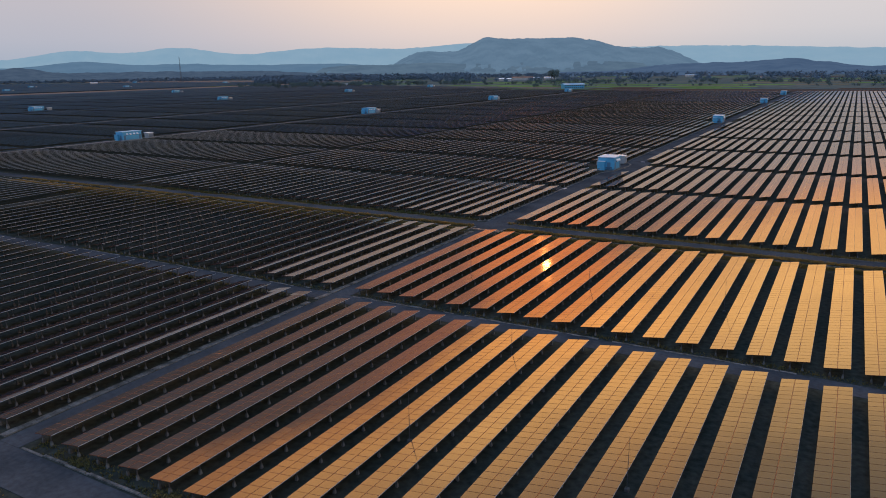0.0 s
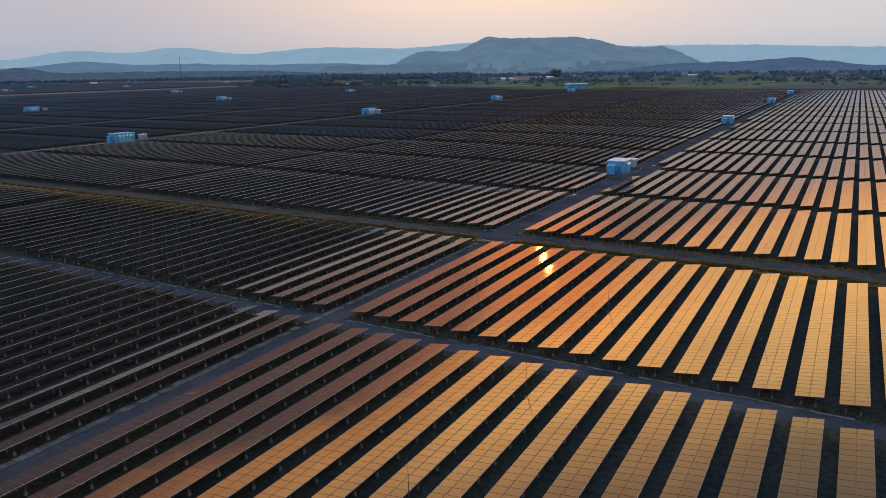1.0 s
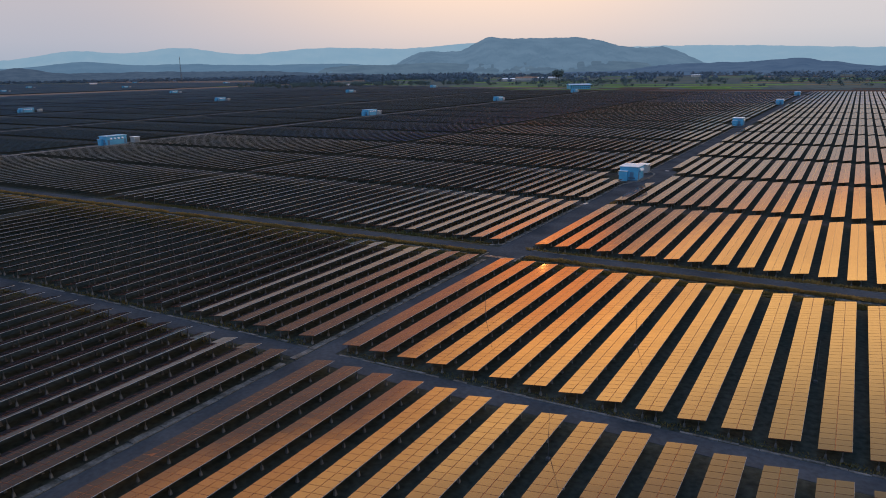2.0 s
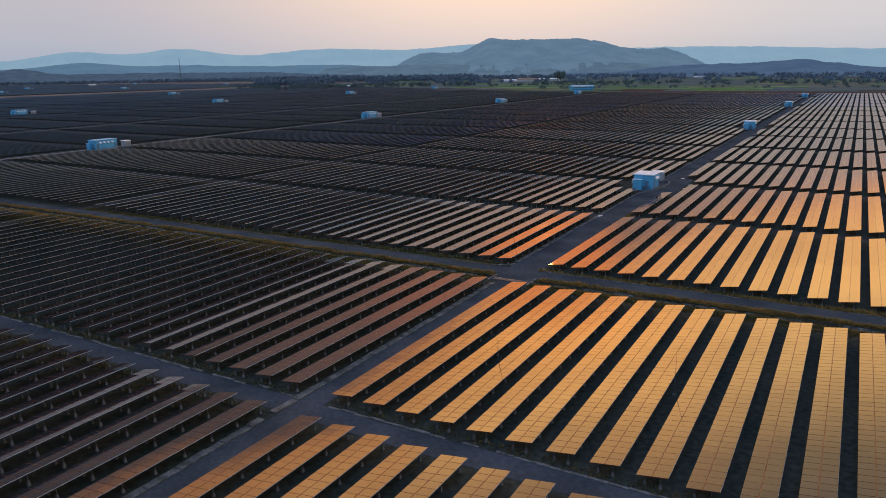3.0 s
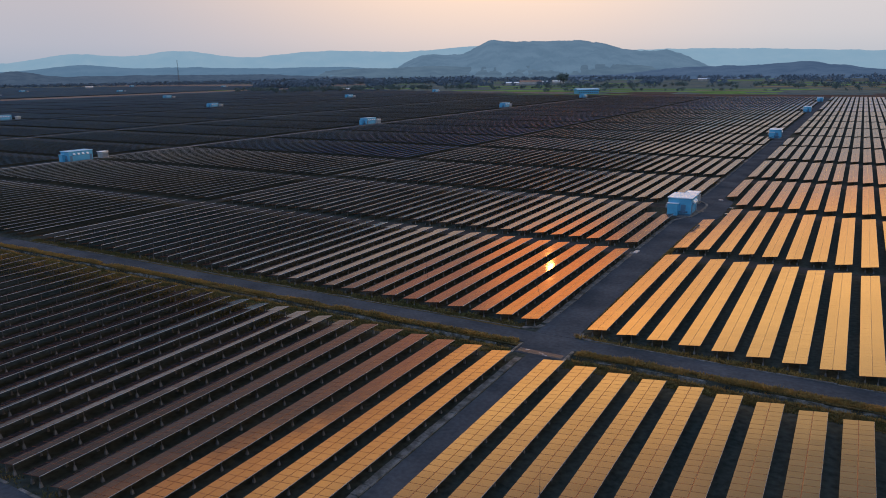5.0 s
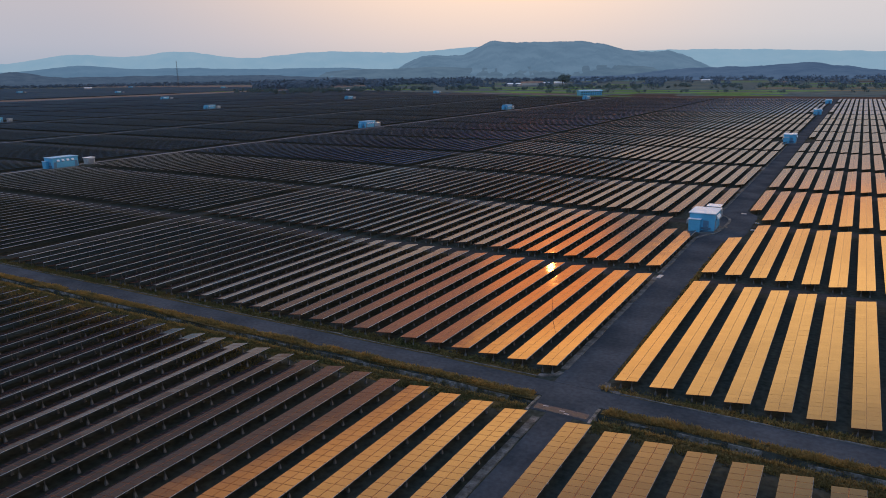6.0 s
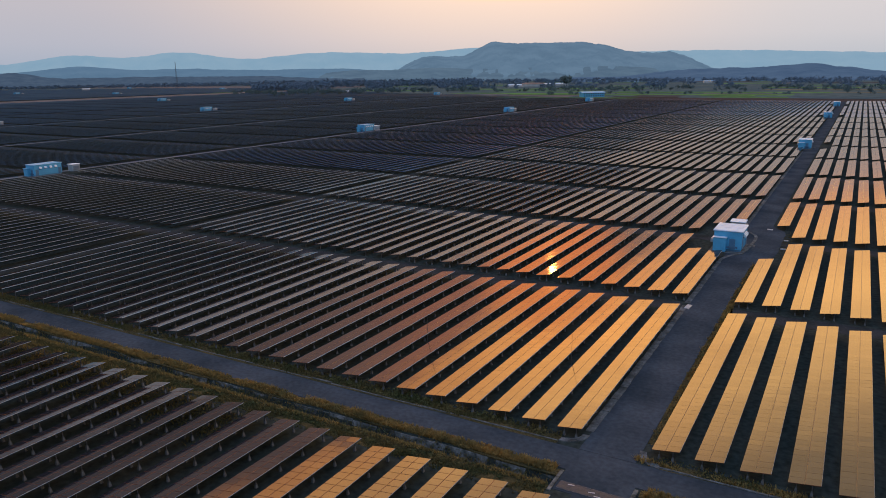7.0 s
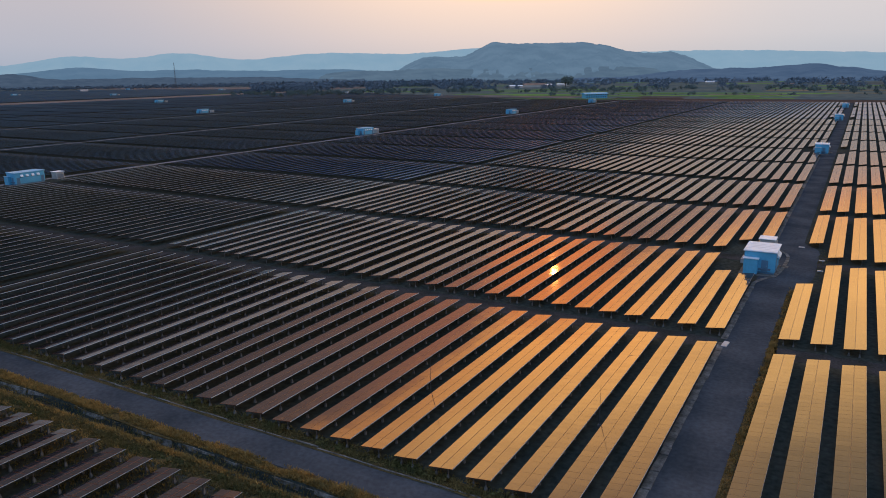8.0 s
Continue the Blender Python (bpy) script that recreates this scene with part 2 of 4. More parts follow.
GRAVEL = material("grey_gravel_path", (0.050, 0.052, 0.053), rough=0.95, second=(0.032, 0.035, 0.031), scale=0.35, fine=0.3, fine_scale=4.0, bump=0.5, coords="World")
PALE_TRACK = material("pale_gravel_lane", (0.24, 0.245, 0.25), rough=0.95, second=(0.13, 0.135, 0.135), scale=0.05, fine=0.3, fine_scale=1.0, coords="World")
TRACK = material("pale_gravel_track", (0.046, 0.052, 0.050), rough=0.95, second=(0.030, 0.035, 0.032), scale=0.3, fine=0.3, fine_scale=4.0, coords="World")
DITCH = material("stained_ditch_concrete", (0.21, 0.21, 0.19), rough=0.92, second=(0.05, 0.055, 0.045), scale=1.1, fine=0.35, fine_scale=5.0, bump=0.4, coords="World")
VERGE = material("dry_grass_verge", (0.105, 0.078, 0.032), rough=0.95, second=(0.040, 0.042, 0.022), scale=0.28, fine=0.5, fine_scale=5.0, bump=0.6, coords="World")
DIRT = material("bare_dry_earth", (0.19, 0.172, 0.155), rough=0.95, second=(0.13, 0.12, 0.11), scale=0.02, fine=0.2, fine_scale=0.3, coords="World")
PLAIN = material("green_brown_plain", (0.075, 0.112, 0.118), rough=0.95, second=(0.105, 0.135, 0.120), scale=0.006, fine=0.25, fine_scale=0.05, coords="World")
SOIL = material("red_brown_soil", (0.090, 0.068, 0.058), rough=0.95, second=(0.062, 0.052, 0.044), scale=0.012, fine=0.2, fine_scale=0.2, coords="World")
GROUND = material("dark_grassy_soil", (0.031, 0.042, 0.037), rough=0.95, second=(0.048, 0.054, 0.044), scale=0.12, fine=0.35, fine_scale=1.5, bump=0.6, coords="World")
GREEN = material("green_crop", (0.14, 0.26, 0.08), rough=0.9, second=(0.08, 0.15, 0.055), scale=0.01, fine=0.25, fine_scale=0.1, coords="World")
PALE = material("stubble_field", (0.20, 0.185, 0.12), rough=0.95, second=(0.13, 0.13, 0.085), scale=0.012, fine=0.2, fine_scale=0.1, coords="World")
DRYGRASS = material("dry_yellow_grass", (0.34, 0.215, 0.065), rough=0.9, second=(0.18, 0.14, 0.052), scale=0.35, fine=0.3, fine_scale=3.0, coords="World")
WEEDS = material("green_weeds", (0.085, 0.092, 0.036), rough=0.9, second=(0.16, 0.12, 0.045), scale=0.3, fine=0.35, fine_scale=3.0, coords="World")
LEAF = material("tree_foliage", (0.10, 0.14, 0.13), rough=0.85, second=(0.12, 0.155, 0.135), scale=0.08, fine=0.3, fine_scale=0.6, coords="World")
BARK = material("bark", (0.09, 0.07, 0.05), rough=0.9, second=(0.06, 0.045, 0.035), scale=1.0)
BLUE = material("blue_painted_steel", (0.085, 0.40, 0.60), rough=0.5, second=(0.07, 0.34, 0.54), scale=0.5, fine=0.06, fine_scale=3.0)
BLUE_DARK = material("blue_door_paint", (0.075, 0.19, 0.29), rough=0.5, second=(0.06, 0.16, 0.25), scale=0.7)
BLUE_ROOF = material("light_blue_roof_sheet", (0.17, 0.46, 0.64), rough=0.6, second=(0.14, 0.40, 0.57), scale=0.5, fine=0.05, fine_scale=4.0)
ROOFWHITE = material("pale_roof_sheet", (0.70, 0.79, 0.82), rough=0.6, second=(0.60, 0.69, 0.72), scale=0.5, fine=0.05, fine_scale=4.0)
GREYBOX = material("grey_white_enclosure", (0.39, 0.42, 0.43), rough=0.6, second=(0.30, 0.33, 0.34), scale=0.8)
DARK = material("dark_louvre", (0.03, 0.035, 0.04), rough=0.7, second=(0.05, 0.05, 0.055), scale=3.0)
WALLPAINT = material("off_white_wall", (0.55, 0.54, 0.50), rough=0.85, second=(0.42, 0.41, 0.38), scale=0.1, coords="World")
RUST = material("brown_metal_roof", (0.20, 0.13, 0.10), rough=0.7, second=(0.13, 0.09, 0.07), scale=0.1, coords="World")


# ------------------------------------------------------------ mesh helpers
def mesh_from(name, verts, faces, mats, index=None):
    me = bpy.data.meshes.new(name)
    me.from_pydata(verts, [], faces)
    for m in mats:
        me.materials.append(m)
    if index is not None:
        me.polygons.foreach_set("material_index", index)
    me.update()
    return me


class Pile:
    """Collects boxes, prisms and faces for one mesh."""

    def __init__(self):
        self.v, self.f, self.i = [], [], []

    def hull(self, low, high, mat=0, top=None, under=None):
        """A block between two loops of four corners; top, under: other materials for those faces."""
        n = len(self.v)
        self.v += [tuple(p) for p in low] + [tuple(p) for p in high]
        self.f += [(n + 3, n + 2, n + 1, n), (n + 4, n + 5, n + 6, n + 7), (n, n + 1, n + 5, n + 4), (n + 1, n + 2, n + 6, n + 5),
                   (n + 2, n + 3, n + 7, n + 6), (n + 3, n, n + 4, n + 7)]
        self.i += [mat if under is None else under, mat if top is None else top, mat, mat, mat, mat]

    def box(self, x0, y0, z0, x1, y1, z1, mat=0, top=None, under=None):
        self.hull([(x0, y0, z0), (x1, y0, z0), (x1, y1, z0), (x0, y1, z0)], [(x0, y0, z1), (x1, y0, z1), (x1, y1, z1), (x0, y1, z1)], mat, top, under)

    def taper(self, x, y, z0, z1, r0, r1, mat=0):
        q = ((-1, -1), (1, -1), (1, 1), (-1, 1))
        self.hull([(x + a * r0, y + b * r0, z0) for a, b in q], [(x + a * r1, y + b * r1, z1) for a, b in q], mat)

    def tube(self, a, b, r0, r1, sides=6, mat=0):
        a, b = Vector(a), Vector(b)
        d = (b - a).normalized()
        s = d.orthogonal().normalized()
        t = d.cross(s)
        n = len(self.v)
        for p, r in ((a, r0), (b, r1)):
            for k in range(sides):
                w = 2 * math.pi * k / sides
                self.v.append(tuple(p + s * (r * math.cos(w)) + t * (r * math.sin(w))))
        for k in range(sides):
            self.f.append((n + k, n + (k + 1) % sides, n + sides + (k + 1) % sides, n + sides + k))
            self.i.append(mat)
        self.f += [tuple(n + k for k in range(sides))[::-1], tuple(n + sides + k for k in range(sides))]
        self.i += [mat, mat]

    def face(self, pts, mat=0):
        n = len(self.v)
        self.v += [tuple(p) for p in pts]
        self.f.append(tuple(range(n, n + len(pts))))
        self.i.append(mat)

    def mesh(self, name, *mats):
        return mesh_from(name, self.v, self.f, mats, self.i)


def child(name, me, parent, label="", m=None):
    ob = new(name, me)
    ob.parent = parent
    if m is not None:
        ob.matrix_basis = m
    return tagged(ob, label) if label else ob


# ------------------------------------------------------------ plan of the field
PITCH, WIDE, RISE, LOW = 3.75, 2.451, 0.345, 0.90   # row spacing, plan width, rise, height of the low edge
MODULE, COUNT = 1.02, 42                             # module spacing along a row, modules in a row
LONG = MODULE * COUNT
TILT = math.atan2(RISE, WIDE)


def step(a, b, v):
    t = min(1, max(0, (v - a) / (b - a)))
    return t * t * (3 - 2 * t)


def start_of(k):
    """Near end of the block in band k; band 0 lies just past the ditch road."""
    if k < 0:
        return {-1: -3.15, -2: -50.68}[k]
    return 51.3 + 48.2 * k + 0.33 * k * k


def length_of(k):
    return LONG if k < 4 else start_of(k + 1) - start_of(k) - 5.6


def first_row(k, side):
    """Low edge of the row beside the main road."""
    if side > 0:
        return {-2: 2.55, -1: 2.35}.get(k, 3.55)
    return -4.12 if k < 0 else -5.55


LANES = [-116.4, -241.0, -367.0, -515.0, -660.0, -822.0]          # tracks between the rows, parallel to them
STATIONS = [(-2.9, 140.0), (-2.9, 346.0), (-2.9, 569.0), (-2.9, 748.0),
            (-237.4, 142.9), (-244.0, 350.0), (-250.0, 571.0), (-255.0, 800.0),
            (-540.0, 284.0), (-540.0, 494.0), (-555.0, 742.0), (-560.0, 976.0),
            (-822.0, 672.0), (-1247.0, 665.0), (-1240.0, 905.0), (-1508.0, 868.0), (-1336.0, 1268.0), (-1738.0, 1312.0)]


def far_edge(x):
    """Where the field ends ahead."""
    return 850.0 if x > -130 else 850.0 + 0.36 * (-130 - x)


def clear_parts(x, y0, y1):
    """The stretches of a row that no station, road or lane takes away."""
    parts = [(y0, y1)]
    for sx, sy in STATIONS:
        near_road = abs(sx) < 20
        if sx - 4.6 < x + WIDE and x < sx + (7.4 if near_road else 4.6):
            a, b = (sy - 9.0, sy + 17.0) if x < sx + 3 else (sy - 11.5, sy + 20.0)
            cut = []
            for p, q in parts:
                if q <= a or p >= b:
                    cut.append((p, q))
                else:
                    cut += [s for s in ((p, a), (b, q)) if s[1] - s[0] > 3]
            parts = cut
    return parts


def rows_of(k):
    """Low edges of all rows in band k, nearest to the main road first."""
    right = [first_row(k, 1) + PITCH * i for i in range(26)]
    left, x, lane = [], first_row(k, -1), 0
    while x > -975:
        if lane < len(LANES) and x < LANES[lane] + (2.05 if lane == 0 else 2.2):
            x = LANES[lane] - (2.05 if lane == 0 else 2.2) - WIDE - (1.5 if lane == 1 else 0)
            lane += 1
        left.append(x)
        x -= PITCH
    return right, left


# ------------------------------------------------------------ ground, roads, ditch
def strip(name, x0, x1, y0, y1, z, mat, label, cat, thick=0.12, cells=(1, 1), kind="structure", wobble=0.0):
    """A slab of road or field whose edges may wander a little."""
    p = Pile()
    nx, ny = cells
    xs = [x0 + (x1 - x0) * i / nx for i in range(nx + 1)]
    ys = [y0 + (y1 - y0) * j / ny for j in range(ny + 1)]
    wob = lambda a, b: wobble * noise.noise((a * 0.11, b * 0.11, 3.7))
    top = [[(x + (wob(x, y) if i in (0, nx) else 0), y + (wob(y, x) if j in (0, ny) else 0), z) for j, y in enumerate(ys)] for i, x in enumerate(xs)]
    for i in range(nx):
        for j in range(ny):
            p.face((top[i][j], top[i + 1][j], top[i + 1][j + 1], top[i][j + 1]))
    edge = [top[i][0] for i in range(nx + 1)] + [top[nx][j] for j in range(1, ny + 1)] + [top[i][ny] for i in range(nx - 1, -1, -1)] + [top[0][j] for j in range(ny - 1, 0, -1)]
    for a, b in zip(edge, edge[1:] + edge[:1]):
        p.face((a, (a[0], a[1], z - thick), (b[0], b[1], z - thick), b))
    return tagged(new(name, p.mesh(name, mat)), label, cat, kind=kind)


def build_ground():
    """One sheet to the horizon, with the ditch beside the cross road cut into it."""
    ys = [-4900, -1500, -400, -120, -60, -20, 20, 41.9, 42.9, 43.5, 44.3, 44.75, 45.5, 52, 120, 300, 700, 1200, 2200, 4900]
    deep = {43.5: -0.75, 44.3: -0.75}
    xs = [-4900, -2500, -1300, -980, -700, -400, -240, -120, -60, -30, -3.4, 4.2, 30, 60, 110, 220, 260, 900, 2500, 4900]
    v = []
    for y in ys:
        for x in xs:
            v.append((x, y, deep.get(y, 0.0) if -990 < x < 240 else 0.0))
    n = len(xs)
    f = [(j * n + i, j * n + i + 1, (j + 1) * n + i + 1, (j + 1) * n + i) for j in range(len(ys) - 1) for i in range(n - 1)]
    tagged(new("ground", mesh_from("ground", v, f, [GROUND])), "dark soil with sparse grass under the solar rows", "ground", kind="structure")


def lay_by():
    """Widening of the main road opposite the inverter station, with rounded ends."""
    outer = []
    for i in range(25):
        u = i / 24
        y = 124.0 + 40.5 * u
        side = step(0.0, 0.30, u) * step(1.0, 0.80, u)
        outer.append((2.56 + 3.2 * side + 0.15 * noise.noise((y * 0.4, 1.3, 8.1)), y))
    p = Pile()
    for (xa, ya), (xb, yb) in zip(outer, outer[1:]):
        p.face([(2.4, ya, 0.026), (xa, ya, 0.026), (xb, yb, 0.026), (2.4, yb, 0.026)])
        p.face([(xa, ya, 0.026), (xa, ya, -0.1), (xb, yb, -0.1), (xb, yb, 0.026)])
    tagged(new("road", p.mesh("road", ASPHALT)), "asphalt lay-by with rounded ends opposite the inverter station", "road", kind="structure")


build_ground()
strip("road", -2.75, 2.55, 49.8, 850, 0.03, ASPHALT, "worn grey asphalt service road between the solar rows", "road", cells=(1, 90), wobble=0.12)
strip("road", -0.75, 2.05, -8.0, 42.4, 0.03, ASPHALT, "narrow grey asphalt service road between the solar rows", "road", cells=(1, 20), wobble=0.1)
strip("road", -0.75, 2.05, -52.0, -8.004, 0.03, ASPHALT, "narrow grey asphalt service road between the solar rows", "road", cells=(1, 20), wobble=0.1)
strip("road", -975, 110, 45.9, 49.75, 0.034, ASPHALT, "grey asphalt cross road beside a grassy ditch", "road", cells=(160, 1), wobble=0.15)
strip("road", -240, 110, -56.2, -52.05, 0.034, ASPHALT, "grey asphalt cross road at the field's near edge", "road", cells=(60, 1), wobble=0.15)
lay_by()
for k in range(-2, 15):
    if k == -1:
        continue
    y0 = start_of(k) + length_of(k) + 0.8
    y1 = start_of(k + 1) - 0.9
    strip("path", -975 if k >= 0 else -240, -3.5 if k >= 0 else -1.4, y0, y1, 0.02, GRAVEL if k >= 0 else ASPHALT, "grey path across the solar field", "path", cells=(120, 1), wobble=0.35)
    strip("path", 3.2 if k >= 0 else 2.1, 100, y0, y1, 0.02, GRAVEL if k >= 0 else ASPHALT, "grey path across the solar field", "path", cells=(30, 1), wobble=0.35)
for lane in LANES:
    y1 = far_edge(lane) - 10
    strip("path", lane - 1.3, lane + 1.3, 53, y1, 0.024, PALE_TRACK if lane < -200 else TRACK, "gravel track running along the solar rows", "path", cells=(1, 60), wobble=0.4)
for lane in LANES[:2]:
    strip("path", lane - 1.1, lane + 1.1, -60, 40, 0.024, TRACK, "pale gravel track running along the solar rows", "path", cells=(1, 20), wobble=0.4)


def kerb_run(x0, y0, x1, y1, w, h, label, loose=0.03, piece=3.0):
    """A low, uneven concrete edge built of cast lengths, each its own part."""
    top = tagged(new("kerb", None), label, "kerb", kind="structure")
    top.location = (x0, y0, 0)
    d = Vector((x1 - x0, y1 - y0, 0))
    n = max(1, int(d.length / piece))
    ang = math.atan2(d.y, d.x)
    p = Pile()
    L = d.length / n - 0.03
    p.hull([(0, -w / 2, -0.1), (L, -w / 2, -0.1), (L, w / 2, -0.1), (0, w / 2, -0.1)],
           [(0.01, -w / 2 + 0.03, h), (L - 0.01, -w / 2 + 0.03, h), (L - 0.01, w / 2 - 0.03, h), (0.01, w / 2 - 0.03, h)])
    me = p.mesh("kerb_length", CONCRETE)
    side = Vector((-d.y, d.x, 0)).normalized()
    for i in range(n):
        u = d * (i / n) + side * random.gauss(0, loose)
        if random.random() < (loose - 0.03) * 2:
            continue
        turn = Matrix.Rotation(ang + random.gauss(0, 0.15 * loose), 4, "Z") @ Matrix.Rotation(random.gauss(0, 0.3 * loose), 4, "X")
        child("kerb_length", me, top, m=Matrix.Translation((u.x, u.y, random.uniform(-0.09, 0.0))) @ turn)


for x0, y0, x1, y1, w in ((-2.95, 53.4, -2.95, 97.5, 0.85), (-2.95, 99, -2.95, 126, 0.85), (-2.95, 160, -2.95, 330, 0.85), (-1.3, -7.5, -1.3, 41, 0.85), (-1.3, -51.5, -1.3, -9.0, 0.85)):
    kerb_run(x0, y0, x1, y1, w, 0.13, "low weathered concrete edging beside the asphalt road", 0.03, 1.6)
kerb_run(4.5, 50.0, 95, 50.0, 0.22, 0.12, "pale concrete kerb along the cross road", 0.03)
kerb_run(-115, 50.3, -5.0, 50.3, 0.22, 0.10, "pale concrete kerb along the cross road", 0.06)
kerb_run(2.4, -51.8, 90, -51.8, 0.3, 0.12, "pale concrete kerb along the near cross road", 0.06)
kerb_run(2.6, -3.9, 60, -3.9, 0.34, 0.12, "broken concrete kerb at the ends of the solar rows", 0.09, 1.6)
kerb_run(-60, -3.9, -2.0, -3.9, 0.34, 0.12, "broken concrete kerb at the ends of the solar rows", 0.10, 1.6)


def corner_kerb(cx, cy, r, a0, a1, label):
    """Rounded kerb at a road corner."""
    top = tagged(new("kerb", None), label, "kerb", kind="structure")
    top.location = (cx, cy, 0)
    n = 6
    for i in range(n):
        s, e = radians(a0 + (a1 - a0) * i / n), radians(a0 + (a1 - a0) * (i + 0.94) / n)
        p = Pile()
        q = [((r - 0.35) * math.cos(s), (r - 0.35) * math.sin(s)), ((r + 0.3) * math.cos(s), (r + 0.3) * math.sin(s)),
             ((r + 0.3) * math.cos(e), (r + 0.3) * math.sin(e)), ((r - 0.35) * math.cos(e), (r - 0.35) * math.sin(e))]
        p.hull([(x, y, -0.1) for x, y in q], [(x * 0.995, y * 0.995, random.uniform(0.06, 0.12)) for x, y in q])
        child("kerb_length", p.mesh("kerb_length", CONCRETE), top)


corner_kerb(-4.95, 52.6, 2.0, 270, 360, "rounded weathered concrete corner of the junction")
corner_kerb(4.6, 52.0, 1.95, 180, 270, "rounded weathered concrete corner of the junction")

def swinging_kerb():
    """Kerb that leaves the road's edge and passes round the road side of the inverter station."""
    top = tagged(new("kerb", None), "weathered concrete kerb curving round the inverter station", "kerb", kind="structure")
    top.location = (0, 0, 0)
    knots = [Vector(k) for k in ((-2.9, 126.0), (-2.75, 129.0), (-1.7, 131.9), (-0.4, 134.2), (0.35, 139.0), (0.7, 147.0), (0.3, 151.5), (-1.0, 154.0), (-2.8, 157.0))]
    line = []
    for i in range(len(knots) - 1):
        a, b, c, d = knots[max(i - 1, 0)], knots[i], knots[i + 1], knots[min(i + 2, len(knots) - 1)]
        for j in range(4):
            u = j / 4
            line.append(0.5 * (2 * b + (c - a) * u + (2 * a - 5 * b + 4 * c - d) * u * u + (3 * b - a - 3 * c + d) * u ** 3))
    line.append(knots[-1])
    for a, b in zip(line, line[1:]):
        u = (b - a).normalized()
        w = Vector((-u.y, u.x)) * 0.3
        e = b - u * 0.03
        p = Pile()
        q = [a - w, e - w, e + w, a + w]
        p.hull([(c.x, c.y, -0.1) for c in q], [(c.x, c.y, 0.13 + random.uniform(-0.03, 0.01)) for c in q])
        child("kerb_length", p.mesh("kerb_length", CONCRETE), top)


swinging_kerb()

# grassy verges along the ditch, the roads and the row ends
for x0, x1, y0, y1, z in ((-115, -2.96, 40.7, 42.85, 0.012), (3.96, 95, 40.7, 42.85, 0.012), (-115, -2.96, 44.76, 45.85, 0.02), (3.96, 95, 44.76, 45.85, 0.02),
                          (2.62, 3.5, 54, 133, 0.02), (-115, -5, 49.85, 51.6, 0.012), (4.8, 95, 49.85, 51.2, 0.012)):
    strip("verge", x0, x1, y0, y1, z, VERGE, "dry olive-brown grass verge", "verge", cells=(max(2, int((x1 - x0) / 2.5)), max(1, int((y1 - y0) / 3))), wobble=0.55)

# land beyond the field
strip("field", 3, 1600, 853, 925, 0.03, SOIL, "bare red-brown soil beyond the solar field", "field", cells=(20, 2), wobble=3)
strip("field", -330, 2.9, 853, 930, 0.034, SOIL, "bare red-brown soil beyond the solar field", "field", cells=(20, 2), wobble=3)
strip("field", -985, -331, 925, 1013, 0.12, DIRT, "pale dry earth at the field's far edge", "field", cells=(20, 2), wobble=8)
strip("field", -1075, -990, 40, 1325, 0.14, DIRT, "pale dry earth strip between two solar fields", "field", cells=(2, 20), wobble=4)
strip("field", -2900, -1080, 1372, 1640, 0.14, DIRT, "pale dry earth beyond the far solar field", "field", cells=(20, 2), wobble=6)
strip("field", -240, 110, -140, -58.5, 0.02, PALE, "dry yellow grassland at the field's near edge", "field", cells=(20, 4), wobble=0.6)


strip("plain", -4800, 4800, 932, 4800, 0.06, PLAIN, "dark green farmland reaching to the hills", "plain", cells=(10, 10))


def polar(az, dist):
    a = radians(az)
    return 9.7 - dist * math.sin(a), 2.0 + dist * math.cos(a)


def patchwork():
    """Fields of the plain beyond, each a slab with a wandering edge."""
    r = random.Random(11)
    kinds = [(GREEN, "green crop field on the far plain"), (GREEN, "green crop field on the far plain"), (PALE, "pale stubble field on the far plain"), (SOIL, "brown ploughed field on the far plain"), (GREEN, "green crop field on the far plain")]
    for j, dist in enumerate((965, 1010, 1080, 1170, 1290, 1450, 1650, 1900, 2200)):
        az = -8 + r.uniform(0, 4)
        while az < (27 if dist < 1400 else 62):
            w = r.uniform(60, 210)
            x, y = polar(az, dist)
            mat, label = r.choice(kinds)
            if r.random() < 0.62:
                strip("field", x - w / 2, x + w / 2, y - dist * 0.018, y + dist * 0.022, 0.10 + 0.01 * (j % 3), mat, label, "field", cells=(6, 2), wobble=7)
            az += degrees_of(w * r.uniform(1.1, 1.6), dist)


def degrees_of(w, dist):
    return math.degrees(w / dist)


patchwork()
for x0, x1, y0, y1, mat, label in ((-300, -60, 1030, 1075, GREEN, "bright green crop field behind the office"), (-330, -20, 1130, 1180, GREEN, "bright green crop field on the far plain"),
                                   (-560, -340, 1330, 1400, GREEN, "bright green crop field on the far plain"), (-130, 60, 1280, 1350, PALE, "pale stubble field on the far plain")):
    strip("field", x0, x1, y0, y1, 0.15, mat, label, "field", cells=(12, 2), wobble=9)


# ------------------------------------------------------------ hills
def bump(c, w, v):
    return math.exp(-0.5 * ((v - c) / w) ** 2)


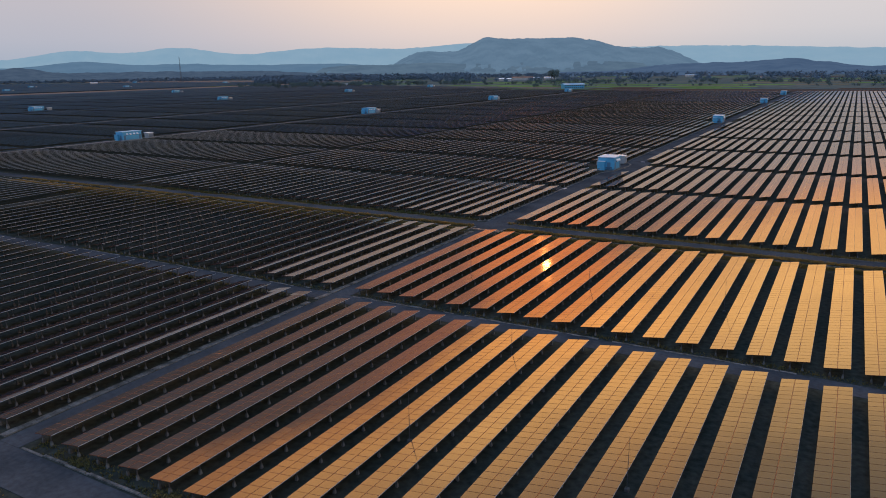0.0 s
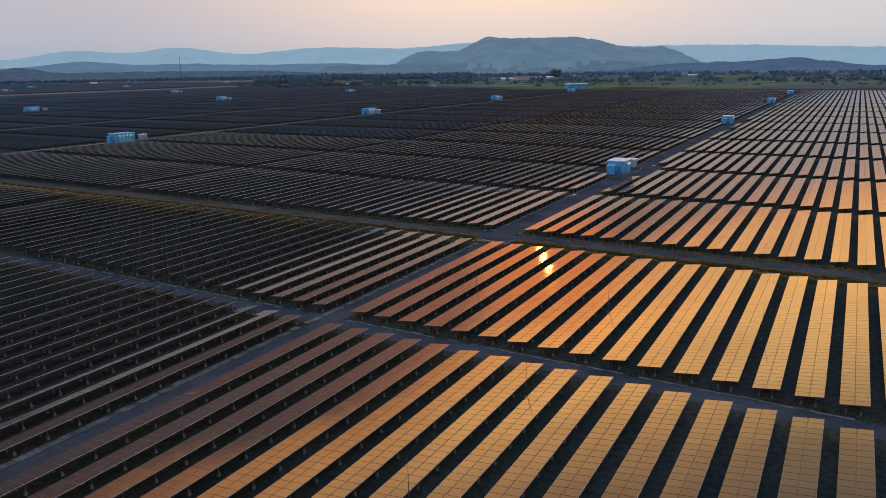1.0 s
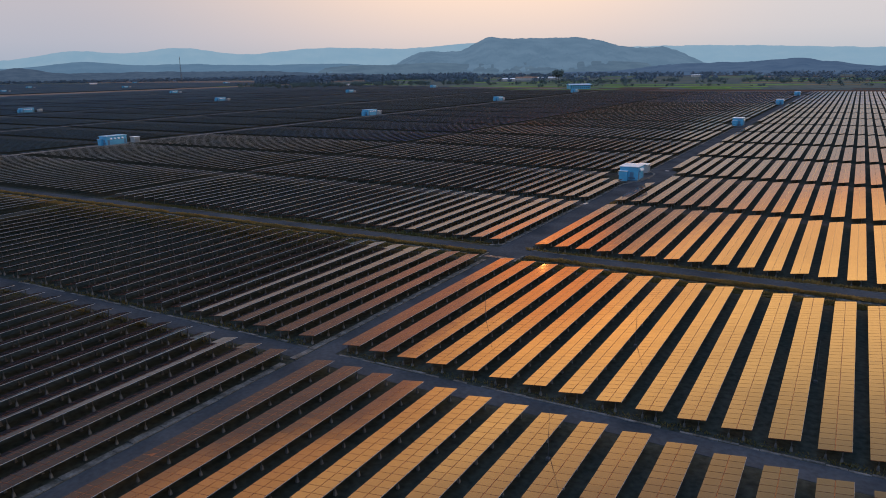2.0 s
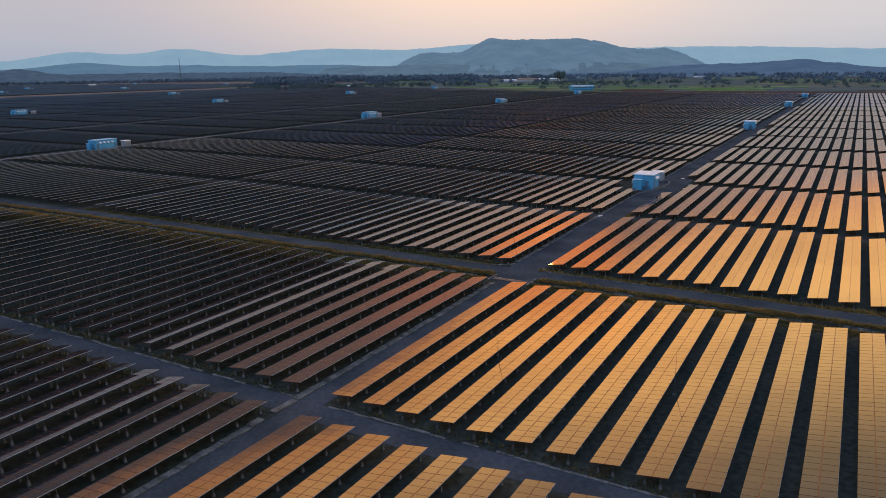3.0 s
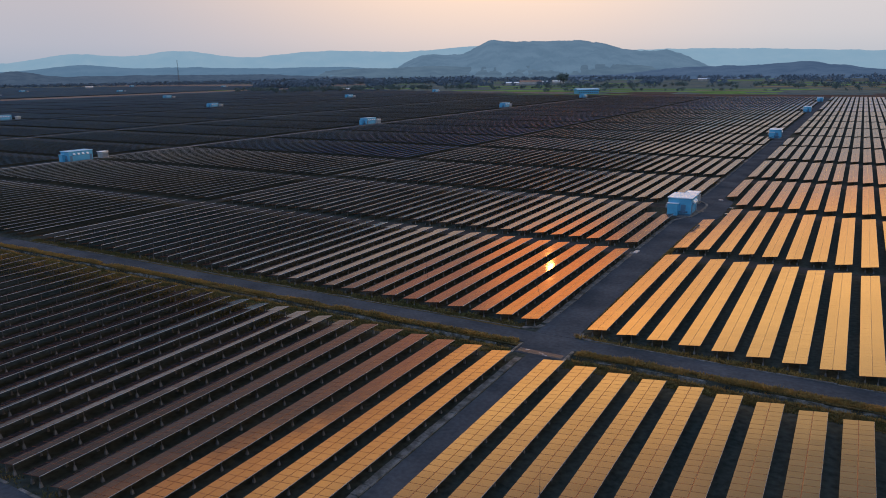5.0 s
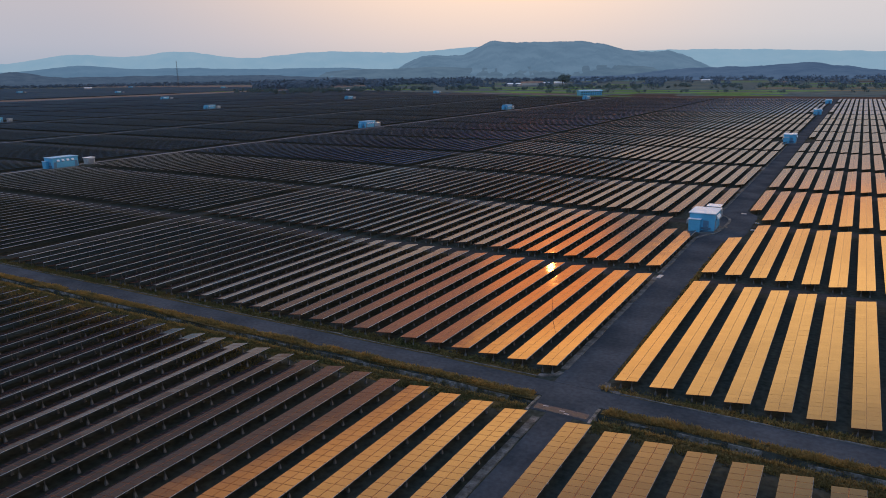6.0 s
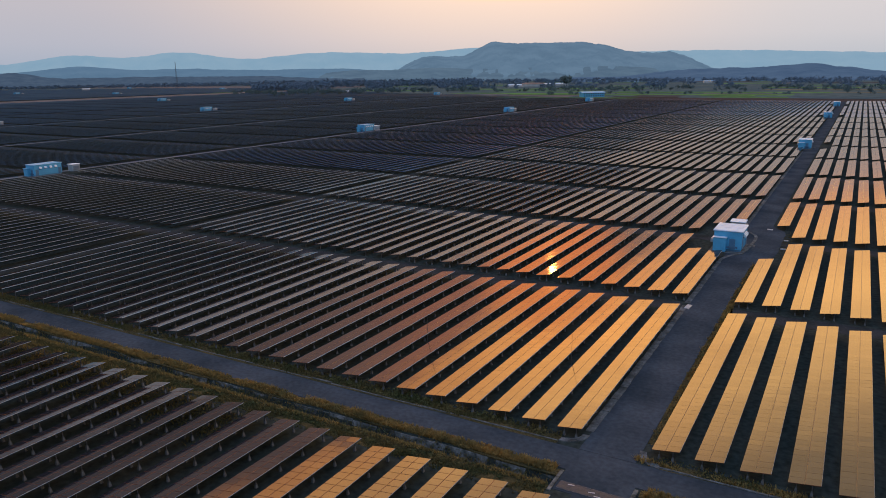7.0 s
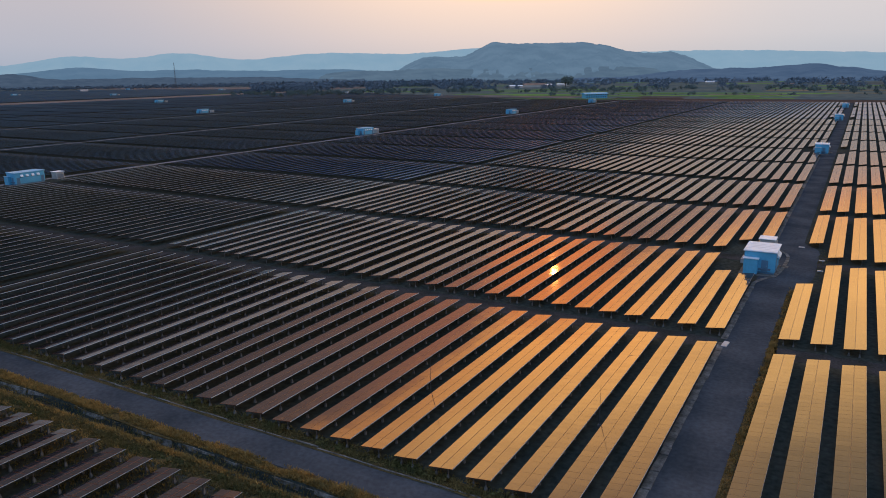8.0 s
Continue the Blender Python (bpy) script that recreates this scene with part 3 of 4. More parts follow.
def hill(name, dist, depth, crest, az0, az1, mat, label, rough=0.04, cells=300):
    """A ridge round the plain: crest(az) is the height of its outline in degrees."""
    v, f = [], []
    rows = 12
    for i in range(cells + 1):
        az = az0 + (az1 - az0) * i / cells
        el = crest(az) + rough * (noise.noise((az * 0.9, dist * 0.01, 1)) + 0.5 * noise.noise((az * 3.1, dist * 0.01, 2)) + 0.3 * noise.noise((az * 11, dist * 0.01, 5)))
        h = max(2.0, math.tan(radians(el)) * dist + 35)
        for j in range(rows + 1):
            u = j / rows
            x, y = polar(az, dist - depth * (1 - u))
            n = 1 + 0.5 * (1 - u) * noise.noise((az * 1.3, u * 4, dist * 0.01)) + 0.25 * (1 - u) * noise.noise((az * 4, u * 9, dist * 0.01))
            v.append((x, y, h * (u ** 1.15) * n if j else -6))
        x, y = polar(az, dist + 60)
        v.append((x, y, -6))
    n = rows + 2
    for i in range(cells):
        for j in range(n - 1):
            f.append((i * n + j, i * n + j + 1, (i + 1) * n + j + 1, (i + 1) * n + j))
    ob = new(name, mesh_from(name, v, f, [mat]))
    for p in ob.data.polygons:
        p.use_smooth = True
    return tagged(ob, label, "hill", kind="structure")


# blue evening haze is put in as emission: these slopes glow by themselves
HILL_FAR = material("far_haze_glow_forest", (0.02, 0.03, 0.04), rough=1.0, second=(0.03, 0.04, 0.05), scale=0.004, coords="World", emit=(0.215, 0.345, 0.455), emit_second=(0.24, 0.365, 0.47))
HILL_MAIN = material("haze_glow_forest_slope", (0.008, 0.014, 0.018), rough=1.0, second=(0.014, 0.02, 0.022), scale=0.006, fine=0.2, fine_scale=0.03, coords="World", emit=(0.098, 0.166, 0.248), emit_second=(0.122, 0.198, 0.288))
HILL_NEAR = material("haze_glow_near_slope", (0.008, 0.012, 0.015), rough=1.0, second=(0.012, 0.016, 0.018), scale=0.008, fine=0.25, fine_scale=0.03, coords="World", emit=(0.052, 0.092, 0.168), emit_second=(0.070, 0.116, 0.198))
HILL_LOW = material("haze_glow_low_slope", (0.01, 0.016, 0.02), rough=1.0, second=(0.016, 0.022, 0.028), scale=0.006, fine=0.2, fine_scale=0.03, coords="World", emit=(0.090, 0.165, 0.258), emit_second=(0.104, 0.184, 0.280))
HILL_WOOD = material("haze_glow_wooded_rise", (0.004, 0.006, 0.009), rough=1.0, second=(0.006, 0.009, 0.012), scale=0.02, fine=0.3, fine_scale=0.06, coords="World", emit=(0.048, 0.078, 0.128), emit_second=(0.066, 0.100, 0.155))
HILL_FOOT = material("haze_glow_foothill_forest", (0.008, 0.013, 0.017), rough=1.0, second=(0.013, 0.018, 0.02), scale=0.008, fine=0.25, fine_scale=0.03, coords="World", emit=(0.078, 0.130, 0.195), emit_second=(0.100, 0.160, 0.228))
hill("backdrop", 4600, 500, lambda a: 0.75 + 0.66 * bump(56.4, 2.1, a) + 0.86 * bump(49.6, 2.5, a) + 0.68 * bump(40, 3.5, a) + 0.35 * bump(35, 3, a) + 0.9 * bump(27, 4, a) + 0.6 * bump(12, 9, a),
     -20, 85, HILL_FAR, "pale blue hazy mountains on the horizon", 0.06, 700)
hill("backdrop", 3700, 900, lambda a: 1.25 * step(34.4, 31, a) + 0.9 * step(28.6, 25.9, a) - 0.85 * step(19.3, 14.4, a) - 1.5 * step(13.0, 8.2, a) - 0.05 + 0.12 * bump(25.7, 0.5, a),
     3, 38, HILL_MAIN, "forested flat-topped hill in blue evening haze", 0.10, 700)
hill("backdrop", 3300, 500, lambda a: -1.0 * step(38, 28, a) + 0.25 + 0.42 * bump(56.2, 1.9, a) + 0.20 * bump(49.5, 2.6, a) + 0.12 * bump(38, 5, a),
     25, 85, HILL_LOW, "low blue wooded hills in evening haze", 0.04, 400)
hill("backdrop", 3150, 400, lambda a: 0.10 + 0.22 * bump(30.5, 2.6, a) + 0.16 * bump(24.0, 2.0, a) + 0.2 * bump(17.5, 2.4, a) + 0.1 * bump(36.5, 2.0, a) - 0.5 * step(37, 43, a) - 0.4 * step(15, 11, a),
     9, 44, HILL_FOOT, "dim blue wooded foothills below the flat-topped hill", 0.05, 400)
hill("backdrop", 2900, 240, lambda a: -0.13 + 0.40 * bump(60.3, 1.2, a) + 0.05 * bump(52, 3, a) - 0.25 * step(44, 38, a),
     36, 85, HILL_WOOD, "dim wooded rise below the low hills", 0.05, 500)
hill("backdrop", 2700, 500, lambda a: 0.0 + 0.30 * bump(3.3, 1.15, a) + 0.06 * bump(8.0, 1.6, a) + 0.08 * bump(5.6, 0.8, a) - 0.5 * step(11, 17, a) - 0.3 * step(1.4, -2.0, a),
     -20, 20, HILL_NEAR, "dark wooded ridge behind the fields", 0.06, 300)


# ------------------------------------------------------------ solar tables
SLOPE = math.hypot(WIDE, RISE)
HALF = (SLOPE - 0.075) / 2


def module_mesh(gap):
    p = Pile()
    a, b, h = HALF / 2, MODULE / 2 - gap, 0.024
    p.box(-a, -b, -h, a, b, h, 1, 0, 2)
    return p.mesh("module", GLASS, JOINT, BACK)


def strip_mesh(seed, count, gap=0.030):
    """One long strip of modules butted end to end, with sunken joints between them."""
    r = random.Random(seed)
    prof = []
    for j in range(count):
        e, g = r.gauss(0, 0.0008), r.gauss(0, 0.0008)
        y0, y1 = j * MODULE + gap, (j + 1) * MODULE - gap
        prof += [(y0, 0.02 - g, e, 0), (y1, 0.02 + g, e, 1)]
        if j < count - 1:
            prof += [(y1 + 0.002, -0.002, 0, 1), ((j + 1) * MODULE + gap - 0.002, -0.002, 0, 1)]
    v, f, idx = [], [], []
    for y, z, e, _ in prof:
        v += [(0, y, z - e), (HALF, y, z + e), (HALF, y, -0.03), (0, y, -0.03)]
    for k in range(len(prof) - 1):
        n = 4 * k
        f += [(n, n + 1, n + 5, n + 4), (n + 1, n + 2, n + 6, n + 5), (n + 2, n + 3, n + 7, n + 6), (n + 3, n, n + 4, n + 7)]
        idx += [0 if prof[k][3] == 0 else 1, 1, 2, 1]
    n = len(v)
    f += [(3, 2, 1, 0), (n - 4, n - 3, n - 2, n - 1)]
    idx += [1, 1]
    return mesh_from("module_strip", v, f, (GLASS, JOINT, BACK), idx)


def add_support(p, y):
    """Two concrete footings with short steel posts and a sloping rafter."""
    for x in (0.62, 1.82):
        top = LOW + RISE * x / WIDE - 0.10
        p.taper(x, y, -0.1, 0.40, 0.14, 0.07, 0)
        p.taper(x, y, 0.40, top, 0.035, 0.035, 1)
    z0, z1 = LOW - 0.12, LOW + RISE - 0.12
    p.hull([(0.1, y - 0.04, z0), (2.37, y - 0.04, z1), (2.37, y + 0.04, z1), (0.1, y + 0.04, z0)],
           [(0.1, y - 0.04, z0 + 0.09), (2.37, y - 0.04, z1 + 0.09), (2.37, y + 0.04, z1 + 0.09), (0.1, y + 0.04, z0 + 0.09)], 1)


def rail_mesh(L):
    p = Pile()
    p.box(-0.03, 0.1, -0.07, 0.03, L - 0.1, -0.024, 0)
    return p.mesh("rail", STEEL)


def edge_mesh(L, bright=False):
    """Aluminium strip closing the high edge of a table; left of the road it is deeper and paler, for the gleam along
    the glass.
    """
    p = Pile()
    p.box(SLOPE + 0.002, 0.02, -0.062 if bright else -0.03, SLOPE + 0.012, L - 0.02, 0.026, 0)
    return p.mesh("edge_rail", ALU_BRIGHT if bright else ALU)


def seam_mesh(L, mat):
    """Clamp strip that closes the joint between the two module columns."""
    p = Pile()
    p.box(SLOPE / 2 - 0.036, 0.02, -0.02, SLOPE / 2 + 0.036, L - 0.02, 0.010, 0)
    return p.mesh("clamp_strip", mat)


def joint_mesh(L, mat):
    """Frame sheet under separate modules, seen in the joints between them."""
    p = Pile()
    p.box(0.012, 0.012, -0.016, SLOPE - 0.012, L - 0.012, 0.016, 0)
    return p.mesh("joint_frame", mat)


def support_places(L):
    n = max(2, round(L / 3.0) + 1)
    return [0.35 + (L - 0.7) * i / (n - 1) for i in range(n)]


one = Pile()
add_support(one, 0.0)
SUPPORT = one.mesh("support_frame", FOOTING, STEEL)
MODULE_MESH, MODULE_FINE = module_mesh(0.030), module_mesh(0.011)
STRIPS, STRIPS_FINE = [strip_mesh(s, COUNT) for s in range(6)], [strip_mesh(s, COUNT, 0.011) for s in range(6, 12)]
RAIL, EDGES = rail_mesh(LONG), [edge_mesh(LONG), edge_mesh(LONG, True)]
SEAMS = [seam_mesh(LONG, JOINT), seam_mesh(LONG, SEAM)]
JOINTS = [joint_mesh(LONG, JOINT), joint_mesh(LONG, SEAM)]
LEAN = Matrix.Translation((0, 0, LOW)) @ Matrix.Rotation(-TILT, 4, "Y")
TABLE_LABEL = "long solar table of dark glass modules on short steel supports"


def solar_table(x, y, L, detail, rnd, steeper=0.0, fine=False, bright=False):
    """One row of a block. detail 2: every module apart, 1: every support apart, 0: few parts."""
    full = abs(L - LONG) < 0.05
    count = COUNT if full else int(L / MODULE)
    L = LONG if full else count * MODULE
    top = tagged(new("solar_table"), TABLE_LABEL if full else "short solar table of dark glass modules beside a road station", "solar panel", "rows of solar tables")
    top.matrix_basis = Matrix.Translation((x, y, rnd.uniform(-0.02, 0.02))) @ Matrix.Rotation(rnd.gauss(0, 0.0034) - steeper, 4, "Y") @ Matrix.Rotation(rnd.gauss(0, 0.0008), 4, "X")
    if detail == 2:
        for j in range(count):
            for c in (0, 1):
                m = LEAN @ Matrix.Translation((HALF / 2 if c == 0 else SLOPE - HALF / 2, (j + 0.5) * MODULE, rnd.gauss(0, 0.002)))
                child("module", MODULE_FINE if fine else MODULE_MESH, top, m=m @ Matrix.Rotation(rnd.gauss(0, 0.0012), 4, "Y") @ Matrix.Rotation(rnd.gauss(0, 0.0012), 4, "X"))
    else:
        for u in (0, SLOPE - HALF):
            child("module_strip", (STRIPS_FINE if fine else STRIPS)[rnd.randrange(6)] if full else strip_mesh(rnd.randrange(99), count, 0.011 if fine else 0.030), top, m=LEAN @ Matrix.Translation((u, 0, 0)))
    child("edge_rail", EDGES[bright] if full else edge_mesh(L, bright), top, m=LEAN)
    if detail == 2:
        child("joint_frame", JOINTS[fine] if full else joint_mesh(L, SEAM if fine else JOINT), top, m=LEAN)
    else:
        child("clamp_strip", SEAMS[fine] if full else seam_mesh(L, SEAM if fine else JOINT), top, m=LEAN)
    if detail == 0:
        child("rail", RAIL if full else rail_mesh(L), top, m=LEAN @ Matrix.Translation((1.25, 0, 0)))
    if detail:
        for y1 in support_places(L):
            child("support_frame", SUPPORT, top, m=Matrix.Translation((0, y1, 0)))
        for u in (0.55, 1.95):
            child("rail", RAIL if full else rail_mesh(L), top, m=LEAN @ Matrix.Translation((u, 0, 0)))
    return top


# rows that stand as things of their own, by band: (right fully split, right, left fully split, left)
APART = {-2: (10, 20, 0, 10), -1: (11, 22, 3, 18), 0: (7, 17, 4, 22), 1: (0, 10, 0, 14)}
WHOLE = {-2: (20, 25), -1: (22, 31), 0: (23, 31), 1: (17, 31), 2: (13, 26), 3: (11, 21)}


def slab(p, x, y0, y1, rnd, lean=0.0):
    """A far row: two long glass slabs, a little out of true."""
    e = rnd.gauss(0, 0.004)
    rise = RISE + WIDE * lean
    near = x > -300 and y0 < 260
    # distant rows take the haze-blued glass, backs and deeper edge
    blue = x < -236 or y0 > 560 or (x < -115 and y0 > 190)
    thick = 0.045 if near else 0.03
    for a, b in ((0, 0.493), (0.507, 1)):
        z0, z1 = LOW + rise * a - e * (1 - a) + e * a, LOW + rise * b - e * (1 - b) + e * b
        q = [(x + WIDE * a, y0, z0), (x + WIDE * b, y0, z1), (x + WIDE * b, y1, z1), (x + WIDE * a, y1, z0)]
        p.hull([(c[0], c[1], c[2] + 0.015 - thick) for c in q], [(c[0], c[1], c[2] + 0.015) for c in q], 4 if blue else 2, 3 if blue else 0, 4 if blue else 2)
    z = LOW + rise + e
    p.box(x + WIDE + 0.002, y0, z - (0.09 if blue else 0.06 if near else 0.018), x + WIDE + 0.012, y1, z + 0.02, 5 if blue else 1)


def extra_lean(k, i):
    """Rows left of the main road settle a little from block to block and outwards."""
    return radians(3.6 * step(-1, 3, i) if k == -2 else 3.0 * step(2, 8, i) if k == -1 else 1.6 * step(9, 19, i) if k == 0 else 0.4 + 0.5 * step(6, 12, i) - 1.9 * step(14, 27, i) if k == 1 else 1.4 - 3.5 * step(14, 30, i) if k < 4 else 0.2 - 2.2 * step(4, 22, i))


def build_tables():
    rnd = random.Random(5)
    far, posts = Pile(), Pile()
    for k in range(-2, 23):
        y0, L = start_of(k), length_of(k)
        right, left = rows_of(k)
        if k < 0:
            left = [x for x in left if x > -241]
        for side, rows in ((0, right), (1, left)):
            for i, x in enumerate(rows):
                end = far_edge(x)
                if y0 > end - 8:
                    continue
                apart, whole = APART.get(k, (0, 0, 0, 0))[2 * side:2 * side + 2], WHOLE.get(k, (0, 0))[side]
                for a, b in clear_parts(x, y0, min(y0 + L, end)):
                    if i < max(apart[1], whole):
                        solar_table(x, a, b - a, 2 if i < apart[0] else 1 if i < apart[1] else 0, rnd, extra_lean(k, i) if side else radians(-1.2) * step(5, 0, i) if k == -1 else radians(0.7) * step(7, 2, i) if k == -2 else 0.0, k >= 0, bool(side) and k >= 0)
                        if i < apart[1]:
                            continue
                    else:
                        slab(far, x, a, b, rnd, extra_lean(k, i) if side and k > 0 else 0.0)
                    if k < 4 and x > -112:
                        for y in support_places(b - a):
                            posts.taper(x + 1.82, a + y, 0, LOW + RISE * 0.74 - 0.04, 0.05, 0.025)
    # the field beyond the dry strip
    x = -1084.0
    while x > -2300:
        for y in range(470, 1320, 52):
            if y < 470 + (-1084 - x) * 0.25 or y > 1330 - 0.7 * max(0, -1700 - x):
                continue
            if all(abs(x + 1.2 - sx) > 6 or not y - 22 < sy < y + 58 for sx, sy in STATIONS):
                slab(far, x, y, y + 47, rnd)
        x -= PITCH
    tagged(new("far_solar_tables", far.mesh("far_solar_tables", GLASS, ALU_BRIGHT, BACK, GLASS_HAZED, BACK_HAZED, PURLIN_HAZED)), "hundreds of dark solar rows stretching across the plain", "solar panel", kind="stuff")
    tagged(new("far_table_posts", posts.mesh("far_table_posts", STEEL)), "short grey posts under the more distant solar rows", "post", kind="stuff")


# ------------------------------------------------------------ stations
def bevel_box(x0, y0, z0, x1, y1, z1, b, mats):
    bm = bmesh.new()
    bmesh.ops.create_cube(bm, size=1.0)
    bmesh.ops.scale(bm, vec=(x1 - x0, y1 - y0, z1 - z0), verts=bm.verts)
    bmesh.ops.translate(bm, vec=((x0 + x1) / 2, (y0 + y1) / 2, (z0 + z1) / 2), verts=bm.verts)
    bmesh.ops.bevel(bm, geom=bm.edges[:], offset=b, segments=1, affect="EDGES")
    me = bpy.data.meshes.new("box")
    bm.to_mesh(me)
    bm.free()
    for m in mats:
        me.materials.append(m)
    return me


def ribbed_wall(x0, y0, x1, y1, z0, z1, step_w, depth, mat):
    """Profiled sheet wall between two plan corners, ribs standing out on its right-hand side."""
    p = Pile()
    d = Vector((x1 - x0, y1 - y0, 0))
    n = max(2, round(d.length / step_w))
    u = d.normalized()
    w = Vector((u.y, -u.x, 0))
    for i in range(n):
        a = Vector((x0, y0, 0)) + d * ((i + 0.2) / n)
        b = Vector((x0, y0, 0)) + d * ((i + 0.7) / n)
        c, e = b + w * depth, a + w * depth
        p.hull([(q.x, q.y, z0) for q in (a, b, c, e)][::-1], [(q.x, q.y, z1) for q in (a, b, c, e)][::-1])
    return p.mesh("wall_ribs", mat)


def inverter_station(x, y, half=5.1, roofing=None):
    roofing = roofing or ROOFWHITE
    kind_of_roof = "pale" if roofing == ROOFWHITE else "light blue"
    top = tagged(new("inverter_station"), f"light blue steel inverter cabin with {kind_of_roof} roof on concrete slab", "electrical cabin", "inverter stations")
    top.location = (x, y, 0)
    child("slab", bevel_box(-3.2, -6.4, -0.1, 2.95, half + 0.6, 0.16, 0.03, [CONCRETE]), top, "stained concrete slab")
    child("plinth", bevel_box(-2.45, -5.0, 0.16, 2.45, half - 0.1, 0.5, 0.02, [BLUE_DARK]), top)
    body = child("body", bevel_box(-2.55, -5.1, 0.5, 2.55, half, 4.02, 0.04, [BLUE]), top)
    child("wall_ribs", ribbed_wall(2.55, -5.0, 2.55, half - 0.1, 0.6, 3.9, 0.5, 0.03, BLUE), body)
    roof = child("roof", bevel_box(-2.75, -5.35, 4.02, 2.75, half + 0.25, 4.24, 0.05, [roofing]), top, kind_of_roof + " sheet-metal roof")
    p = Pile()
    for i in range(int((half + 5.1) / 1.2) + 1):
        yy = -4.8 + i * 1.2
        p.box(-2.7, yy - 0.03, 4.24, 2.7, yy + 0.03, 4.27)
    child("roof_ribs", p.mesh("roof_ribs", roofing), roof)
    # hooded fans along the road side
    fan = Pile()
    fan.box(0, -0.42, -0.42, 0.06, 0.42, 0.42, 1)
    fan.hull([(0.06, -0.45, -0.1), (0.5, -0.45, -0.25), (0.5, 0.45, -0.25), (0.06, 0.45, -0.1)],
             [(0.06, -0.45, 0.5), (0.5, -0.45, 0.1), (0.5, 0.45, 0.1), (0.06, 0.45, 0.5)], 0)
    fan_me = fan.mesh("fan_hood", ROOFWHITE, DARK)
    fans = 4 if half > 4 else 3
    for i in range(fans):
        child("fan_hood", fan_me, top, "pale hooded fan outlet", Matrix.Translation((2.56, -3.0 + i * (half + 1.0) / fans * 1.25, 3.0)))
    # doors in the road side and the near end
    door = Pile()
    door.box(0, -0.55, 0, 0.05, 0.55, 2.1)
    door_me = door.mesh("door", BLUE_DARK)
    handle = Pile()
    handle.box(0.05, 0.36, 0.95, 0.10, 0.42, 1.15)
    handle_me = handle.mesh("handle", ALU)
    for yy in (-4.2, half - 0.9):
        d = child("door", door_me, top, "darker blue steel door", Matrix.Translation((2.585, yy, 0.5)))
        child("handle", handle_me, d)
    d = child("door", door_me, top, "darker blue steel door", Matrix.Translation((0.85, -5.10, 0.5)) @ Matrix.Rotation(radians(-90), 4, "Z"))
    child("handle", handle_me, d)
    # louvre beside the end door
    frame_p = Pile()
    frame_p.box(-0.1, -5.16, 0.75, 1.85, -5.10, 1.15)
    lv = child("louvre", frame_p.mesh("louvre", DARK), top, "dark air louvre")
    slat = Pile()
    slat.hull([(-0.08, -5.20, 0), (1.83, -5.20, 0), (1.83, -5.16, 0.05), (-0.08, -5.16, 0.05)], [(-0.08, -5.20, 0.02), (1.83, -5.20, 0.02), (1.83, -5.16, 0.07), (-0.08, -5.16, 0.07)])
    slat_me = slat.mesh("slat", BLUE_DARK)
    for i in range(3):
        child("slat", slat_me, lv, m=Matrix.Translation((0, 0, 0.8 + i * 0.12)))
    # lean-to cabinet at the near end
    annex = child("annex", bevel_box(-2.5, -6.1, 0.16, -0.2, -5.13, 2.85, 0.03, [BLUE]), top)
    child("annex_roof", bevel_box(-2.65, -6.3, 2.85, -0.05, -5.12, 2.98, 0.03, [roofing]), annex, kind_of_roof + " sheet-metal roof")
    # air-conditioning units on the far side
    ac = Pile()
    ac.box(-3.15, -0.45, 0, -2.58, 0.45, 0.75, 0)
    ac.box(-3.18, -0.35, 0.1, -3.15, 0.35, 0.65, 1)
    ac_me = ac.mesh("air_conditioner", GREYBOX, DARK)
    for i in range(3):
        child("air_conditioner", ac_me, top, "grey-white air-conditioning unit", Matrix.Translation((0, -4.4 + i * 1.2, 1.6)))
    p = Pile()
    for i in range(3):
        p.box(3.3, 1.2, -0.1, 3.3 + 0.9 - i * 0.3, 2.8, 0.05 + i * 0.05)
    child("doorstep", p.mesh("doorstep", CONCRETE), top, "concrete doorstep")
    return top


def transformer(x, y):
    top = tagged(new("transformer"), "grey-white transformer enclosure on a concrete pad beside a station", "transformer", "station transformers")
    top.location = (x, y, 0)
    child("pad", bevel_box(-1.9, -2.0, -0.1, 1.9, 2.0, 0.14, 0.03, [CONCRETE]), top)
    body = child("tank", bevel_box(-1.4, -1.5, 0.14, 1.4, 1.5, 2.55, 0.05, [GREYBOX]), top)
    child("cover", bevel_box(-1.6, -1.75, 2.55, 1.6, 1.75, 2.7, 0.04, [ROOFWHITE]), top, "pale sheet cover")
    fin = Pile()
    fin.box(1.4, -0.03, 0.5, 1.7, 0.03, 2.1)
    fin_me = fin.mesh("cooling_fin", GREYBOX)
    for i in range(8):
        child("cooling_fin", fin_me, body, m=Matrix.Translation((0, -1.05 + i * 0.3, 0)))
    return top


roadside = inverter_station(*STATIONS[0], 1.8)
station = inverter_station(*STATIONS[4], roofing=BLUE_ROOF)
box = transformer(STATIONS[0][0] - 0.6, STATIONS[0][1] + 13.6)
copy_thing(box, pose(STATIONS[4][0] - 0.6, STATIONS[4][1] + 11.8, 0))
for sx, sy in STATIONS[1:4] + STATIONS[5:]:
    copy_thing(roadside if abs(sx) < 20 else station, pose(sx, sy, 0, 0, 0, random.uniform(-1, 1)))
    copy_thing(box, pose(sx - 0.6, sy + (13.6 if abs(sx) < 20 else 11.8), 0, 0, 0, random.uniform(-2, 2)))


